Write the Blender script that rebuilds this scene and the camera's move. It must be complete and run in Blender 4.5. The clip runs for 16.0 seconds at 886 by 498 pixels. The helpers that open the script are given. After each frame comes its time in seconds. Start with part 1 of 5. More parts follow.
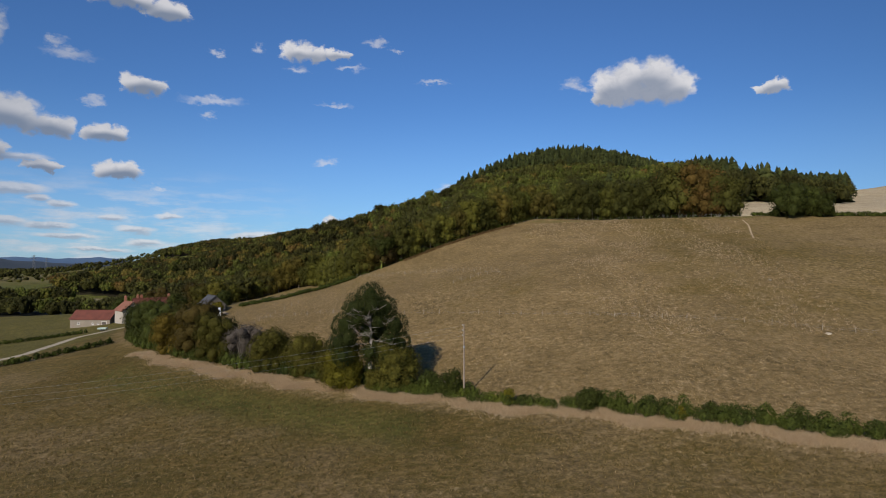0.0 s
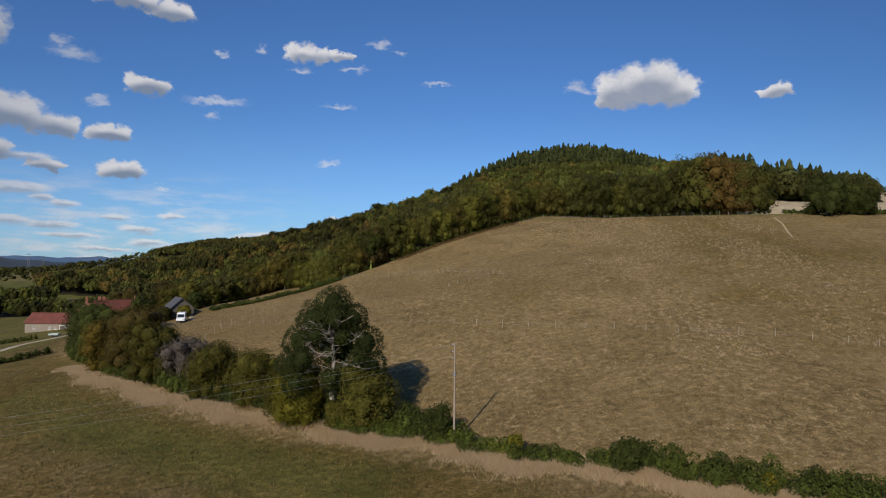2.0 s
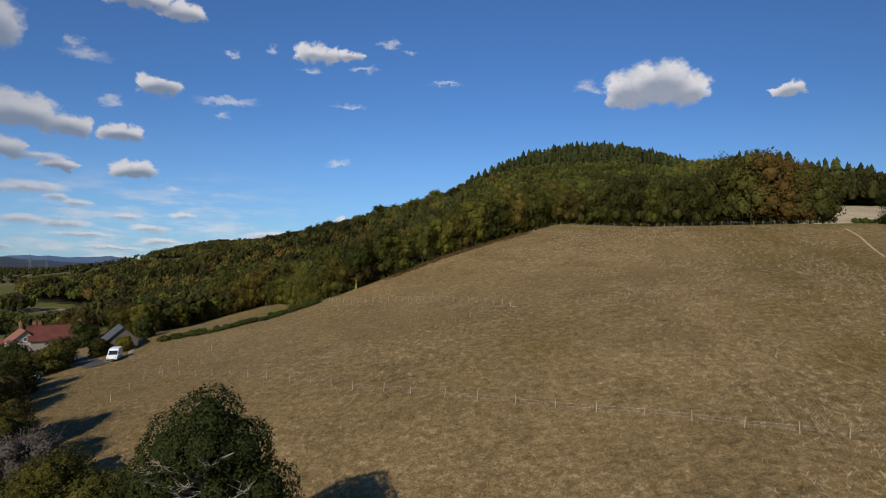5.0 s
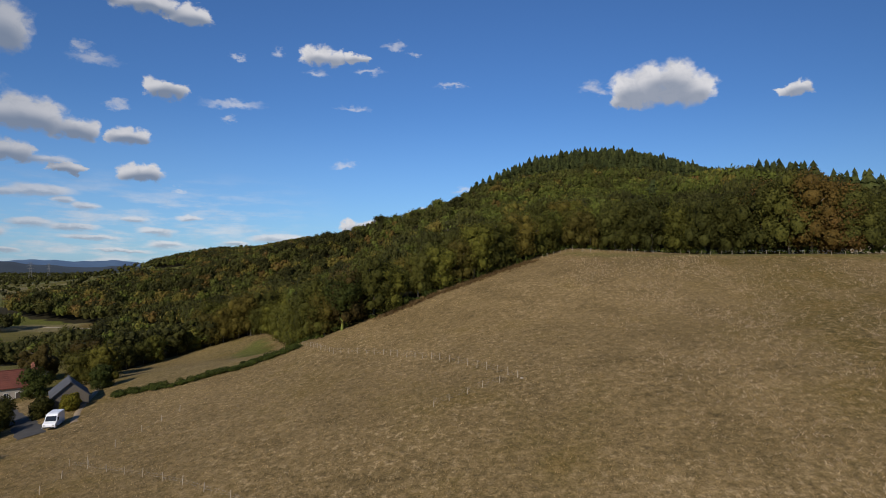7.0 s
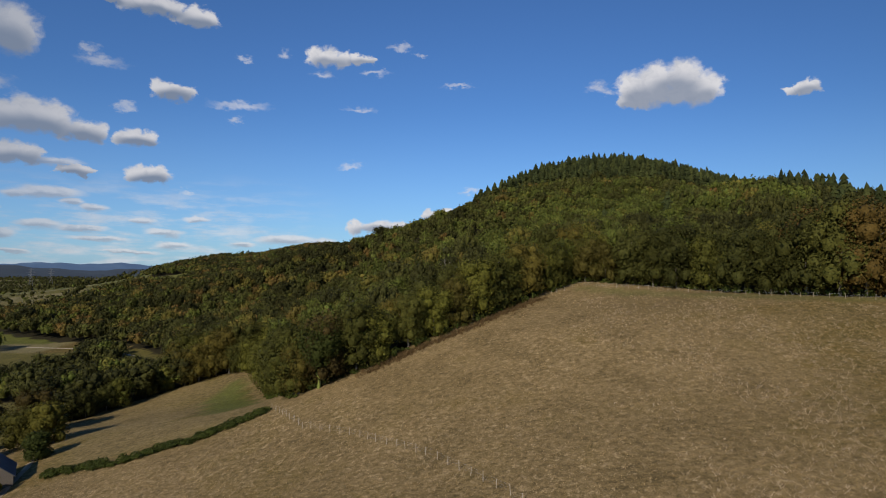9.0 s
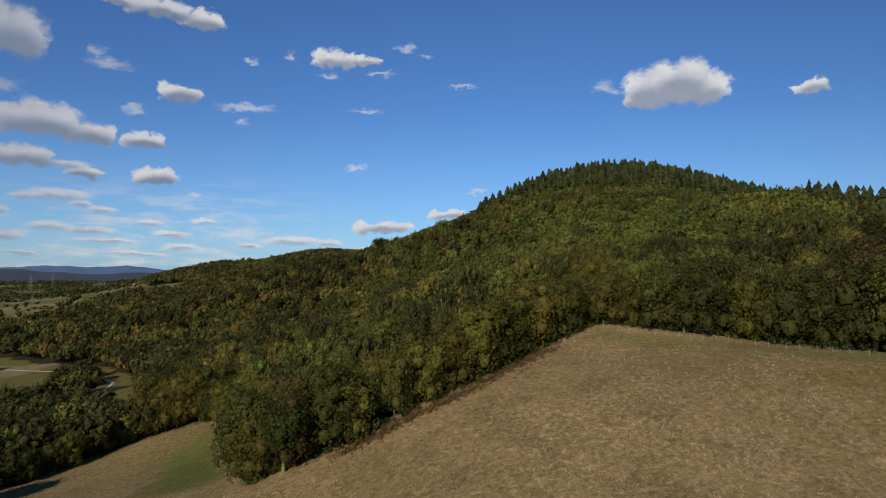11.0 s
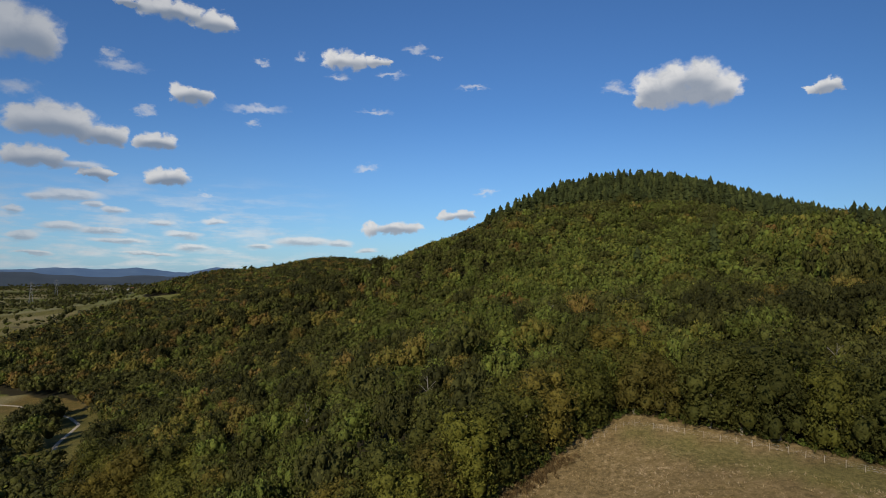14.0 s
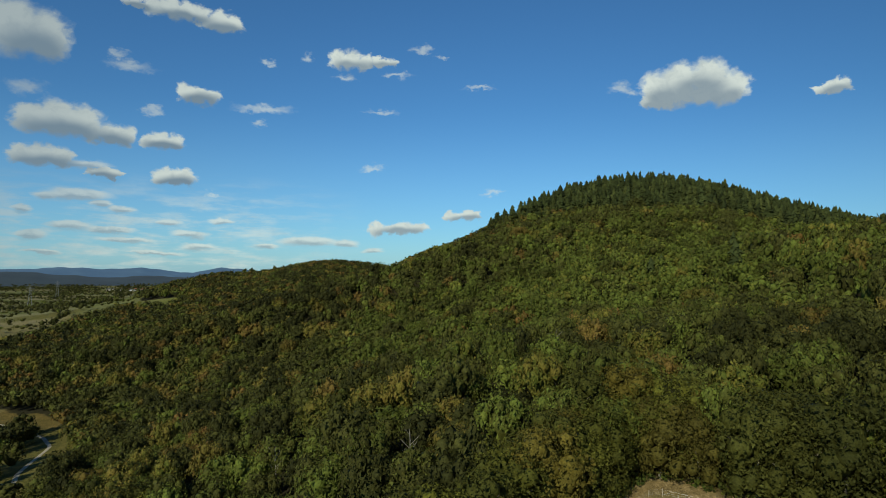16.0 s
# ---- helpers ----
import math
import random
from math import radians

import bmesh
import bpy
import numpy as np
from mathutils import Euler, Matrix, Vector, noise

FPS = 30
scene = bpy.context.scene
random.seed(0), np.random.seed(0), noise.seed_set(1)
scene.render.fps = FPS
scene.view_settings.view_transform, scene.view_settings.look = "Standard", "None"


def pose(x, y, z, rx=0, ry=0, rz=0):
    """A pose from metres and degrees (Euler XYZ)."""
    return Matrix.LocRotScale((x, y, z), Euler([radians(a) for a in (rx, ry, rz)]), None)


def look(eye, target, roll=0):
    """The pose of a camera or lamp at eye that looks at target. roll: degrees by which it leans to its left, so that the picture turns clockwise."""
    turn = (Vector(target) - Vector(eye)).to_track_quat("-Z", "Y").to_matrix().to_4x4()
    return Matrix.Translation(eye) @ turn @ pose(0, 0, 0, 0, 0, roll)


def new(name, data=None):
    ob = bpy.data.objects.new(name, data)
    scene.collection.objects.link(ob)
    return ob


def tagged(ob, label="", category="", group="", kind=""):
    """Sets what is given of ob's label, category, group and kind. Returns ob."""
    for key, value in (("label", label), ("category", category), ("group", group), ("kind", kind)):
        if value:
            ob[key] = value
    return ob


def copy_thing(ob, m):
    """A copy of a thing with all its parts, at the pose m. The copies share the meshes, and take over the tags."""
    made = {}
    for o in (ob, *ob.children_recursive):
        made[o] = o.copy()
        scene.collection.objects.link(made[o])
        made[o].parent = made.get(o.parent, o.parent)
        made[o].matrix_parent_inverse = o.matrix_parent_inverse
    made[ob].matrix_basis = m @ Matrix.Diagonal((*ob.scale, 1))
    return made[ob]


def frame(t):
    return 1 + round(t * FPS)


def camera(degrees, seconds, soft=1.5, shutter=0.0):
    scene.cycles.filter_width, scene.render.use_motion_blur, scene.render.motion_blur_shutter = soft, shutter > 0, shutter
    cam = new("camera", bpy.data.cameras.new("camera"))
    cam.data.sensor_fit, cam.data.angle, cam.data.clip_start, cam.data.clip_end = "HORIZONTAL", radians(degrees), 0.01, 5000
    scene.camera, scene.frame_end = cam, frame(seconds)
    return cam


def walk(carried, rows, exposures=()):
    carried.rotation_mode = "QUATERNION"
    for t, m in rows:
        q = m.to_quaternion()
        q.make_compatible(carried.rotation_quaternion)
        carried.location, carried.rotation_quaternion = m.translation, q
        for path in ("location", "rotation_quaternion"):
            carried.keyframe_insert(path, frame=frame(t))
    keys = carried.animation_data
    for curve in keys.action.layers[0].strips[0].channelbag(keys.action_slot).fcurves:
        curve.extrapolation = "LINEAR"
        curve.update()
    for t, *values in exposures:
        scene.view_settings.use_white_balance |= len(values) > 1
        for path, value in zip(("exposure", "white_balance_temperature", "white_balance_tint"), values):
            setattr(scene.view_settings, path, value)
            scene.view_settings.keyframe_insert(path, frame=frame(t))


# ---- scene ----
cam = camera(73.7, 16.0, soft=1.0)
PATH = [  # seconds, place, yaw, pitch, roll
    (0, 0.00, 0.00, 25.00, 0.00, 1.50, 0.00),
    (0.5, 0.42, 5.12, 24.98, 0.01, 1.53, 0.09),
    (1, 0.94, 10.36, 24.83, 0.07, 1.58, 0.16),
    (1.5, 1.34, 15.99, 24.66, 0.12, 1.64, 0.34),
    (2, 1.83, 21.09, 24.63, 0.20, 1.68, 0.42),
    (2.5, 2.25, 26.23, 24.68, 0.34, 1.69, 0.43),
    (3, 2.72, 31.56, 24.66, 0.46, 1.67, 0.43),
    (3.5, 3.18, 37.05, 25.21, 0.58, 1.66, 0.46),
    (4, 3.60, 42.42, 26.60, 0.76, 1.60, 0.53),
    (6.5, 5.57, 66.04, 36.24, 1.52, 1.75, 0.35),
    (7, 6.01, 70.81, 38.63, 1.66, 1.78, 0.33),
    (7.5, 6.55, 75.67, 41.20, 1.85, 1.75, 0.36),
    (8, 7.11, 80.58, 43.63, 2.01, 1.80, 0.33),
    (8.5, 7.59, 85.69, 46.01, 2.13, 1.83, 0.29),
    (9, 8.08, 90.60, 48.29, 2.26, 1.84, 0.24),
    (11.5, 10.17, 117.73, 60.03, 2.98, 1.92, 0.06),
    (12, 10.68, 122.76, 62.22, 3.11, 1.93, 0.07),
    (12.5, 11.24, 127.49, 64.57, 3.30, 1.93, 0.14),
    (13, 11.80, 132.35, 66.81, 3.46, 1.98, 0.12),
    (13.5, 12.24, 137.21, 69.18, 3.61, 1.98, 0.18),
    (14, 12.59, 142.01, 71.52, 3.78, 1.98, 0.22),
    (14.5, 13.09, 147.07, 73.81, 3.92, 1.99, 0.26),
    (15, 13.58, 151.85, 76.19, 4.06, 1.98, 0.37),
    (15.5, 14.03, 156.52, 76.45, 4.19, 1.97, 0.39),
    (16, 14.42, 161.52, 76.42, 4.32, 2.00, 0.40),
]
walk(cam, [(t, pose(x, y, z, 90 + pitch, 0, yaw) @ pose(0, 0, 0, 0, 0, roll)) for t, x, y, z, yaw, pitch, roll in PATH],
     exposures=[(0, -0.08, 6400, 11), (11.5, -0.08, 6400, 11), (14.2, -0.06, 6520, 7), (15.2, -0.06, 6500, -3), (16, -0.06, 6480, -9)])

# ---- world, sun, exposure ----
SUN_AZ, SUN_EL = radians(205.0), radians(30.0)   # the sun stands behind the camera, to its left


class Nodes:
    """Short hand for node trees."""

    def __init__(self, tree):
        self.tree = tree
        tree.nodes.clear()

    def add(self, kind):
        return self.tree.nodes.new(kind)

    def join(self, a, b):
        self.tree.links.new(a, b)

    def put(self, socket, value):
        if hasattr(value, "links"):
            self.join(value, socket)
        else:
            socket.default_value = value

    def math(self, op, a, b=0.0, c=0.0, clamp=False):
        node = self.add("ShaderNodeMath")
        node.operation, node.use_clamp = op, clamp
        for socket, value in zip(node.inputs, (a, b, c)):
            self.put(socket, value)
        return node.outputs[0]

    def vec(self, op, a, b=(0, 0, 0), c=(0, 0, 0)):
        node = self.add("ShaderNodeVectorMath")
        node.operation = op
        for socket, value in zip(node.inputs, (a, b, c)):
            self.put(socket, value)
        return node.outputs["Value"] if op in ("LENGTH", "DOT_PRODUCT") else node.outputs[0]

    def mix(self, fac, a, b, mode="MIX"):
        node = self.add("ShaderNodeMix")
        node.data_type, node.blend_type = "RGBA", mode
        self.put(node.inputs[0], fac)
        self.put(node.inputs[6], a)
        self.put(node.inputs[7], b)
        return node.outputs[2]

    def noise(self, vector, scale, detail=4.0, rough=0.55):
        node = self.add("ShaderNodeTexNoise")
        if vector is not None:
            self.join(vector, node.inputs["Vector"])
        node.inputs["Scale"].default_value = scale
        node.inputs["Detail"].default_value = detail
        node.inputs["Roughness"].default_value = rough
        return node.outputs[0]

    def span(self, value, lo, hi, to_lo=0.0, to_hi=1.0):
        node = self.add("ShaderNodeMapRange")
        node.interpolation_type = "SMOOTHSTEP"
        for socket, v in zip(node.inputs, (value, lo, hi, to_lo, to_hi)):
            self.put(socket, v)
        return node.outputs[0]

    def ramp(self, value, stops):
        node = self.add("ShaderNodeValToRGB")
        self.put(node.inputs[0], value)
        el = node.color_ramp.elements
        while len(el) < len(stops):
            el.new(0.5)
        for e, (p, c) in zip(el, stops):
            e.position, e.color = p, (*c, 1)
        return node.outputs[0]


# fair-weather clouds: bearing, height, half width, half height, all in degrees
CUMULUS = [(18.8, 15.6, 3.8, 1.05), (18.8, 16.9, 2.9, 1.71), (16.2, 16.3, 2.2, 1.45), (21.3, 15.7, 1.9, 1.36), (15.1, 15.2, 1.2, 0.64), (29.2, 14.9, 1.7, 0.53), (-13.4, 19.4, 2.4, 0.88),
           (-10.5, 19.4, 2.2, 0.54), (-28.9, 21.9, 3.2, 0.78), (-25.4, 21.4, 2.3, 0.81), (-32.2, 21.9, 1.7, 0.42), (-39.7, 18.3, 2.9, 2.11), (-27.0, 15.3, 2.2, 0.85),
           (-37.8, 11.8, 3.7, 1.31), (-34.1, 11.3, 2.4, 1.01), (-29.9, 11.0, 2.2, 0.72), (-38.9, 8.9, 2.6, 0.88), (-34.3, 7.9, 1.8, 0.56), (-28.9, 8.0, 2.2, 0.83),
           (-8.7, 4.0, 3.4, 0.71), (-2.4, 5.2, 2.3, 0.49)]
SHREDS = [(-32.6, 16.9, 1.7, 0.49), (-33.6, 17.7, 0.6, 0.35), (-21.4, 14.6, 2.3, 0.35), (-21.8, 13.3, 0.6, 0.25), (12.6, 16.6, 0.9, 0.49), (13.4, 16.2, 0.7, 0.35),
          (-14.0, 17.9, 1.0, 0.3), (-9.1, 18.3, 1.2, 0.3), (-6.4, 20.5, 1.1, 0.34), (-4.4, 19.8, 0.6, 0.2), (-11.2, 9.6, 0.9, 0.27), (0.3, 7.4, 1.0, 0.27),
          (-39.9, 14.1, 1.2, 0.59), (-30.8, 13.5, 0.7, 0.28), (-10.4, 14.9, 1.3, 0.21), (-21.2, 18.6, 0.7, 0.24), (-25.9, 6.6, 0.7, 0.3), (-17.4, 19.4, 0.5, 0.39),
          (-0.8, 17.2, 1.3, 0.2)]
LOW = [(-36.2, 6.0, 2.7, 0.5), (-38.3, 5.8, 1.1, 0.36), (-34.4, 5.3, 1.0, 0.33), (-33.0, 4.9, 1.1, 0.33), (-36.7, 3.4, 1.8, 0.41), (-33.8, 3.2, 2.2, 0.28),
       (-24.9, 4.3, 1.2, 0.3), (-29.3, 4.0, 1.2, 0.34), (-27.5, 3.0, 1.8, 0.4), (-17.2, 2.6, 3.1, 0.48), (-13.8, 2.5, 1.4, 0.38), (-21.0, 2.1, 1.2, 0.26),
       (-26.8, 1.9, 1.7, 0.35), (-39.3, 2.6, 1.3, 0.35), (-38.5, 1.2, 1.6, 0.22), (-32.5, 2.4, 2.5, 0.24), (-30.3, 1.3, 2.6, 0.2), (-39.9, 4.6, 0.7, 0.26),
       (-35.9, 8.5, 2.2, 0.41), (-11.1, 1.8, 1.1, 0.27)]

world = bpy.data.worlds.new("sky")
world.use_nodes = True
scene.world = world
n = Nodes(world.node_tree)
sky = n.add("ShaderNodeTexSky")
sky.sky_type, sky.sun_disc, sky.sun_elevation, sky.sun_rotation = "NISHITA", False, SUN_EL, SUN_AZ
sky.air_density, sky.dust_density, sky.ozone_density, sky.altitude = 1.0, 0.3, 2.5, 300
coord = n.add("ShaderNodeTexCoord").outputs["Generated"]
axes = n.add("ShaderNodeSeparateXYZ")
n.join(coord, axes.inputs[0])
bearing = n.math("MULTIPLY", n.math("ARCTAN2", axes.outputs[0], axes.outputs[1]), 57.2958)
height = n.math("MULTIPLY", n.math("ARCSINE", axes.outputs[2]), 57.2958)


def puffs(cast, seed):
    """Each cloud as rounded puffs side by side on one flat base, the highest in the middle."""
    r, out = random.Random(seed), []
    for az, el, w, h in cast:
        count = max(1, min(4, round(w / h * 1.1)))
        for i in range(count):
            u = ((i + 0.5) / count * 2 - 1) * 0.72 + r.uniform(-0.08, 0.08) if count > 1 else 0.0
            high = h * (0.62 + 0.38 * (1 - u * u)) * r.uniform(0.85, 1.1)
            wide = max(high * 1.05, w / count * 1.15)
            out.append((az + u * w, el - h * 0.95 + high, wide, high))
    return out


def nearness(p, cast, blend):
    """How near a place in the sky is to the nearest of the shapes: 0 at a middle, 1 at a rim."""
    near = None
    for az, el, w, h in cast:
        d = n.vec("LENGTH", n.vec("MULTIPLY_ADD", p, (1 / w, 1 / h, 0), (-az / w, -el / h, 0)))
        near = d if near is None else n.math("SMOOTH_MIN", near, d, blend)
    return near


def billow(p, scale, stretch, amount, detail):
    """Shifts a place by noise, which frays the outlines of the clouds."""
    node = n.add("ShaderNodeTexNoise")
    n.join(n.vec("MULTIPLY", p, stretch), node.inputs["Vector"])
    node.inputs["Scale"].default_value, node.inputs["Detail"].default_value, node.inputs["Roughness"].default_value = scale, detail, 0.6
    off = n.vec("SUBTRACT", node.outputs["Color"], (0.5, 0.5, 0.5))
    return n.vec("MULTIPLY_ADD", off, (amount * 1.5, amount, 0), p)


place = n.add("ShaderNodeCombineXYZ")
n.join(bearing, place.inputs[0])
n.join(height, place.inputs[1])
p0 = place.outputs[0]
soft_p = billow(p0, 0.45, (0.7, 1.0, 1.0), 0.8, 2.0)
rough_p = billow(soft_p, 1.3, (0.75, 1.0, 1.0), 1.3, 6.0)
thin_p = billow(p0, 1.4, (0.6, 1.0, 1.0), 2.0, 7.0)
flat_p = billow(p0, 1.0, (0.4, 1.2, 1.0), 1.0, 6.0)
heap, low, wisp = nearness(rough_p, puffs(CUMULUS, 3), 0.22), nearness(flat_p, LOW, 0.25), nearness(thin_p, SHREDS, 0.1)
under = nearness(soft_p, [(az + w * 0.1, el - h * 0.72, w * 1.0, h * 0.95) for az, el, w, h in CUMULUS], 0.3)
under_low = nearness(flat_p, [(az, el - h * 0.7, w, h * 0.9) for az, el, w, h in LOW], 0.3)
streaks = n.add("ShaderNodeCombineXYZ")
n.join(n.math("MULTIPLY", bearing, 0.20), streaks.inputs[0])
n.join(n.math("MULTIPLY", height, 1.05), streaks.inputs[1])
bank = n.math("MULTIPLY", n.span(n.noise(streaks.outputs[0], 1.0, 6.0, 0.6), 0.42, 0.68), n.math("MULTIPLY", n.span(height, 9.0, 3.0), n.span(bearing, -10.0, -26.0)))
cover = n.math("MAXIMUM", n.span(heap, 1.24, 0.70), n.math("MULTIPLY", n.span(low, 1.25, 0.55), 0.80))
cover = n.math("MAXIMUM", cover, n.math("MAXIMUM", n.math("MULTIPLY", n.span(wisp, 1.5, 0.1), 0.55), n.math("MULTIPLY", bank, 0.68)))
lit = n.math("MULTIPLY", n.span(under, 0.45, 1.2, n.span(bearing, -30.0, -10.0, 0.0, 0.22), 1.0), n.span(under_low, 0.3, 1.1, 0.35, 1.0))
lit = n.math("MULTIPLY", lit, n.span(n.noise(rough_p, 0.8, 4.0, 0.6), 0.25, 0.6, 0.72, 1.0))
lit = n.math("MULTIPLY", lit, n.span(n.math("SUBTRACT", bearing, n.math("MULTIPLY", height, 0.4)), -50.0, -26.0, 0.38, 1.0))
white = n.mix(lit, (2.7, 3.3, 4.4, 1), (10.2, 10.0, 10.0, 1))
east = axes.outputs[0]                       # the sky deepens away from the sun; lens darkening at both sides painted in
deep = n.math("MAXIMUM", n.math("SUBTRACT", n.math("SUBTRACT", 1.07, n.math("MULTIPLY", east, 0.20)), n.math("MULTIPLY", n.math("MULTIPLY", east, east), 0.42)), 0.6)
tone = n.add("ShaderNodeVectorMath")
tone.operation = "SCALE"
n.join(n.mix(1.0, sky.outputs[0], (0.60, 0.94, 1.37, 1), "MULTIPLY"), tone.inputs[0])
n.join(deep, tone.inputs["Scale"])
haze = n.span(height, 16.0, -2.0)
clear = n.mix(n.math("MULTIPLY", haze, 0.30), tone.outputs[0], (4.9, 8.1, 12.2, 1))
back = n.add("ShaderNodeBackground")
n.join(n.mix(n.math("MULTIPLY", cover, 0.95), clear, white), back.inputs[0])
back.inputs[1].default_value = 0.075
n.join(back.outputs[0], n.add("ShaderNodeOutputWorld").inputs[0])

sun = new("sun", bpy.data.lights.new("sun", "SUN"))
sun.data.energy, sun.data.angle, sun.data.color = 4.8, radians(0.5), (1.0, 0.90, 0.76)
sun.matrix_world = look((0, 0, 0), (-math.sin(SUN_AZ) * math.cos(SUN_EL), -math.cos(SUN_AZ) * math.cos(SUN_EL), -math.sin(SUN_EL)))


# ---- materials ----
def material(name):
    m = bpy.data.materials.new(name)
    m.use_nodes = True
    k = Nodes(m.node_tree)
    shader = k.add("ShaderNodeBsdfPrincipled")
    k.join(shader.outputs[0], k.add("ShaderNodeOutputMaterial").inputs[0])
    return m, k, shader


def bump(k, shader, value, strength, distance):
    node = k.add("ShaderNodeBump")
    k.join(value, node.inputs["Height"])
    node.inputs["Strength"].default_value, node.inputs["Distance"].default_value = strength, distance
    k.join(node.outputs[0], shader.inputs["Normal"])


def plain(name, colour, roughness=0.8, metal=0.0, scale=3.0, vary=0.25, relief=0.2):
    """A surface of one colour, with stains at two scales and fine relief."""
    m, k, s = material(name)
    at = k.add("ShaderNodeTexCoord").outputs["Object"]
    big, small = k.noise(at, scale * 0.3, 3.0), k.noise(at, scale * 4, 5.0)
    f = k.math("ADD", k.math("MULTIPLY", big, 0.6), k.math("MULTIPLY", small, 0.4))
    dark, light = [c * (1 - vary) for c in colour], [min(1, c * (1 + vary)) for c in colour]
    k.join(k.ramp(f, [(0.3, dark), (0.7, light)]), s.inputs["Base Color"])
    s.inputs["Roughness"].default_value, s.inputs["Metallic"].default_value = roughness, metal
    if relief:
        bump(k, s, small, relief, 0.02)
    return m


def foliage(name, stops, per_object=False, gloss=0.6):
    """Leaves: a tint for each tree, a smaller one for each spray, light through them."""
    m, k, s = material(name)
    if per_object:
        tint = k.add("ShaderNodeObjectInfo").outputs["Random"]
    else:
        attribute = k.add("ShaderNodeAttribute")
        attribute.attribute_name = "tint"
        tint = attribute.outputs["Fac"]
    geometry = k.add("ShaderNodeNewGeometry")
    spray, place = geometry.outputs["Random Per Island"], geometry.outputs["Position"]
    clumps, twigs = k.noise(place, 0.8, 3.0, 0.6), k.noise(place, 2.6, 4.0, 0.7)
    f = k.math("ADD", tint, k.math("ADD", k.math("MULTIPLY", k.math("SUBTRACT", spray, 0.5), 0.2), k.math("MULTIPLY", k.math("SUBTRACT", clumps, 0.5), 0.2)), clamp=True)
    colour = k.ramp(f, stops)
    value = k.math("MULTIPLY", k.math("ADD", 0.84, k.math("MULTIPLY", spray, 0.32)), k.span(twigs, 0.32, 0.68, 0.70, 1.30))
    value = k.math("MULTIPLY", value, k.math("ADD", 0.74, k.math("MULTIPLY", k.math("FRACT", k.math("MULTIPLY", tint, 53.0)), 0.56)))
    hue = k.add("ShaderNodeHueSaturation")
    k.join(colour, hue.inputs["Color"])
    k.join(value, hue.inputs["Value"])
    bump(k, s, k.math("ADD", k.math("MULTIPLY", clumps, 1.2), twigs), 0.55, 0.35)
    colour = hue.outputs[0]
    k.join(colour, s.inputs["Base Color"])
    s.inputs["Roughness"].default_value = gloss
    s.inputs["Specular IOR Level"].default_value = 0.05
    through_leaf = k.add("ShaderNodeBsdfTranslucent")
    k.join(colour, through_leaf.inputs[0])
    both = k.add("ShaderNodeMixShader")
    both.inputs[0].default_value = 0.16
    k.join(s.outputs[0], both.inputs[1])
    k.join(through_leaf.outputs[0], both.inputs[2])
    k.join(both.outputs[0], m.node_tree.nodes["Material Output"].inputs[0])
    return m


WOOD_TINTS = [(0.0, (0.037, 0.037, 0.011)), (0.2, (0.059, 0.057, 0.014)), (0.42, (0.082, 0.099, 0.018)), (0.58, (0.117, 0.102, 0.020)),
              (0.8, (0.110, 0.073, 0.020)), (1.0, (0.130, 0.064, 0.020))]
LEAF_WOOD = foliage("mixed_autumn_leaves", WOOD_TINTS)
LEAF_FIR = foliage("fir_needles", [(0.0, (0.030, 0.037, 0.013)), (0.6, (0.044, 0.052, 0.016)), (1.0, (0.060, 0.066, 0.019))], gloss=0.7)
LEAF_OAK = foliage("oak_leaves", [(0.0, (0.040, 0.050, 0.013)), (0.6, (0.062, 0.075, 0.016)), (1.0, (0.085, 0.096, 0.020))])
LEAF_HEDGE = foliage("hedge_leaves", [(0.0, (0.040, 0.050, 0.012)), (0.5, (0.072, 0.088, 0.015)), (0.8, (0.115, 0.122, 0.018)), (1.0, (0.170, 0.145, 0.022))])
BARK = plain("grey_bark", (0.17, 0.145, 0.115), 0.9, 0, 2.0, 0.4, 0.6)
DEAD = plain("bleached_dead_wood", (0.30, 0.26, 0.22), 0.85, 0, 2.0, 0.3, 0.4)


def grass(name, stops):
    """Dry blades that let half the light through."""
    m, k, s = material(name)
    attribute = k.add("ShaderNodeAttribute")
    attribute.attribute_name = "tint"
    colour = k.ramp(attribute.outputs["Fac"], stops)
    k.join(colour, s.inputs["Base Color"])
    s.inputs["Roughness"].default_value = 0.9
    s.inputs["Specular IOR Level"].default_value = 0.1
    through_blade = k.add("ShaderNodeBsdfTranslucent")
    k.join(colour, through_blade.inputs[0])
    both = k.add("ShaderNodeMixShader")
    both.inputs[0].default_value = 0.5
    k.join(s.outputs[0], both.inputs[1])
    k.join(through_blade.outputs[0], both.inputs[2])
    k.join(both.outputs[0], m.node_tree.nodes["Material Output"].inputs[0])
    return m


STRAW = grass("dry_grass", [(0.0, (0.30, 0.215, 0.120)), (0.5, (0.51, 0.385, 0.235)), (1.0, (0.72, 0.57, 0.37))])
STUBBLE = grass("field_grass", [(0.0, (0.10, 0.085, 0.026)), (0.35, (0.24, 0.170, 0.066)), (0.7, (0.42, 0.295, 0.140)), (1.0, (0.62, 0.46, 0.25))])


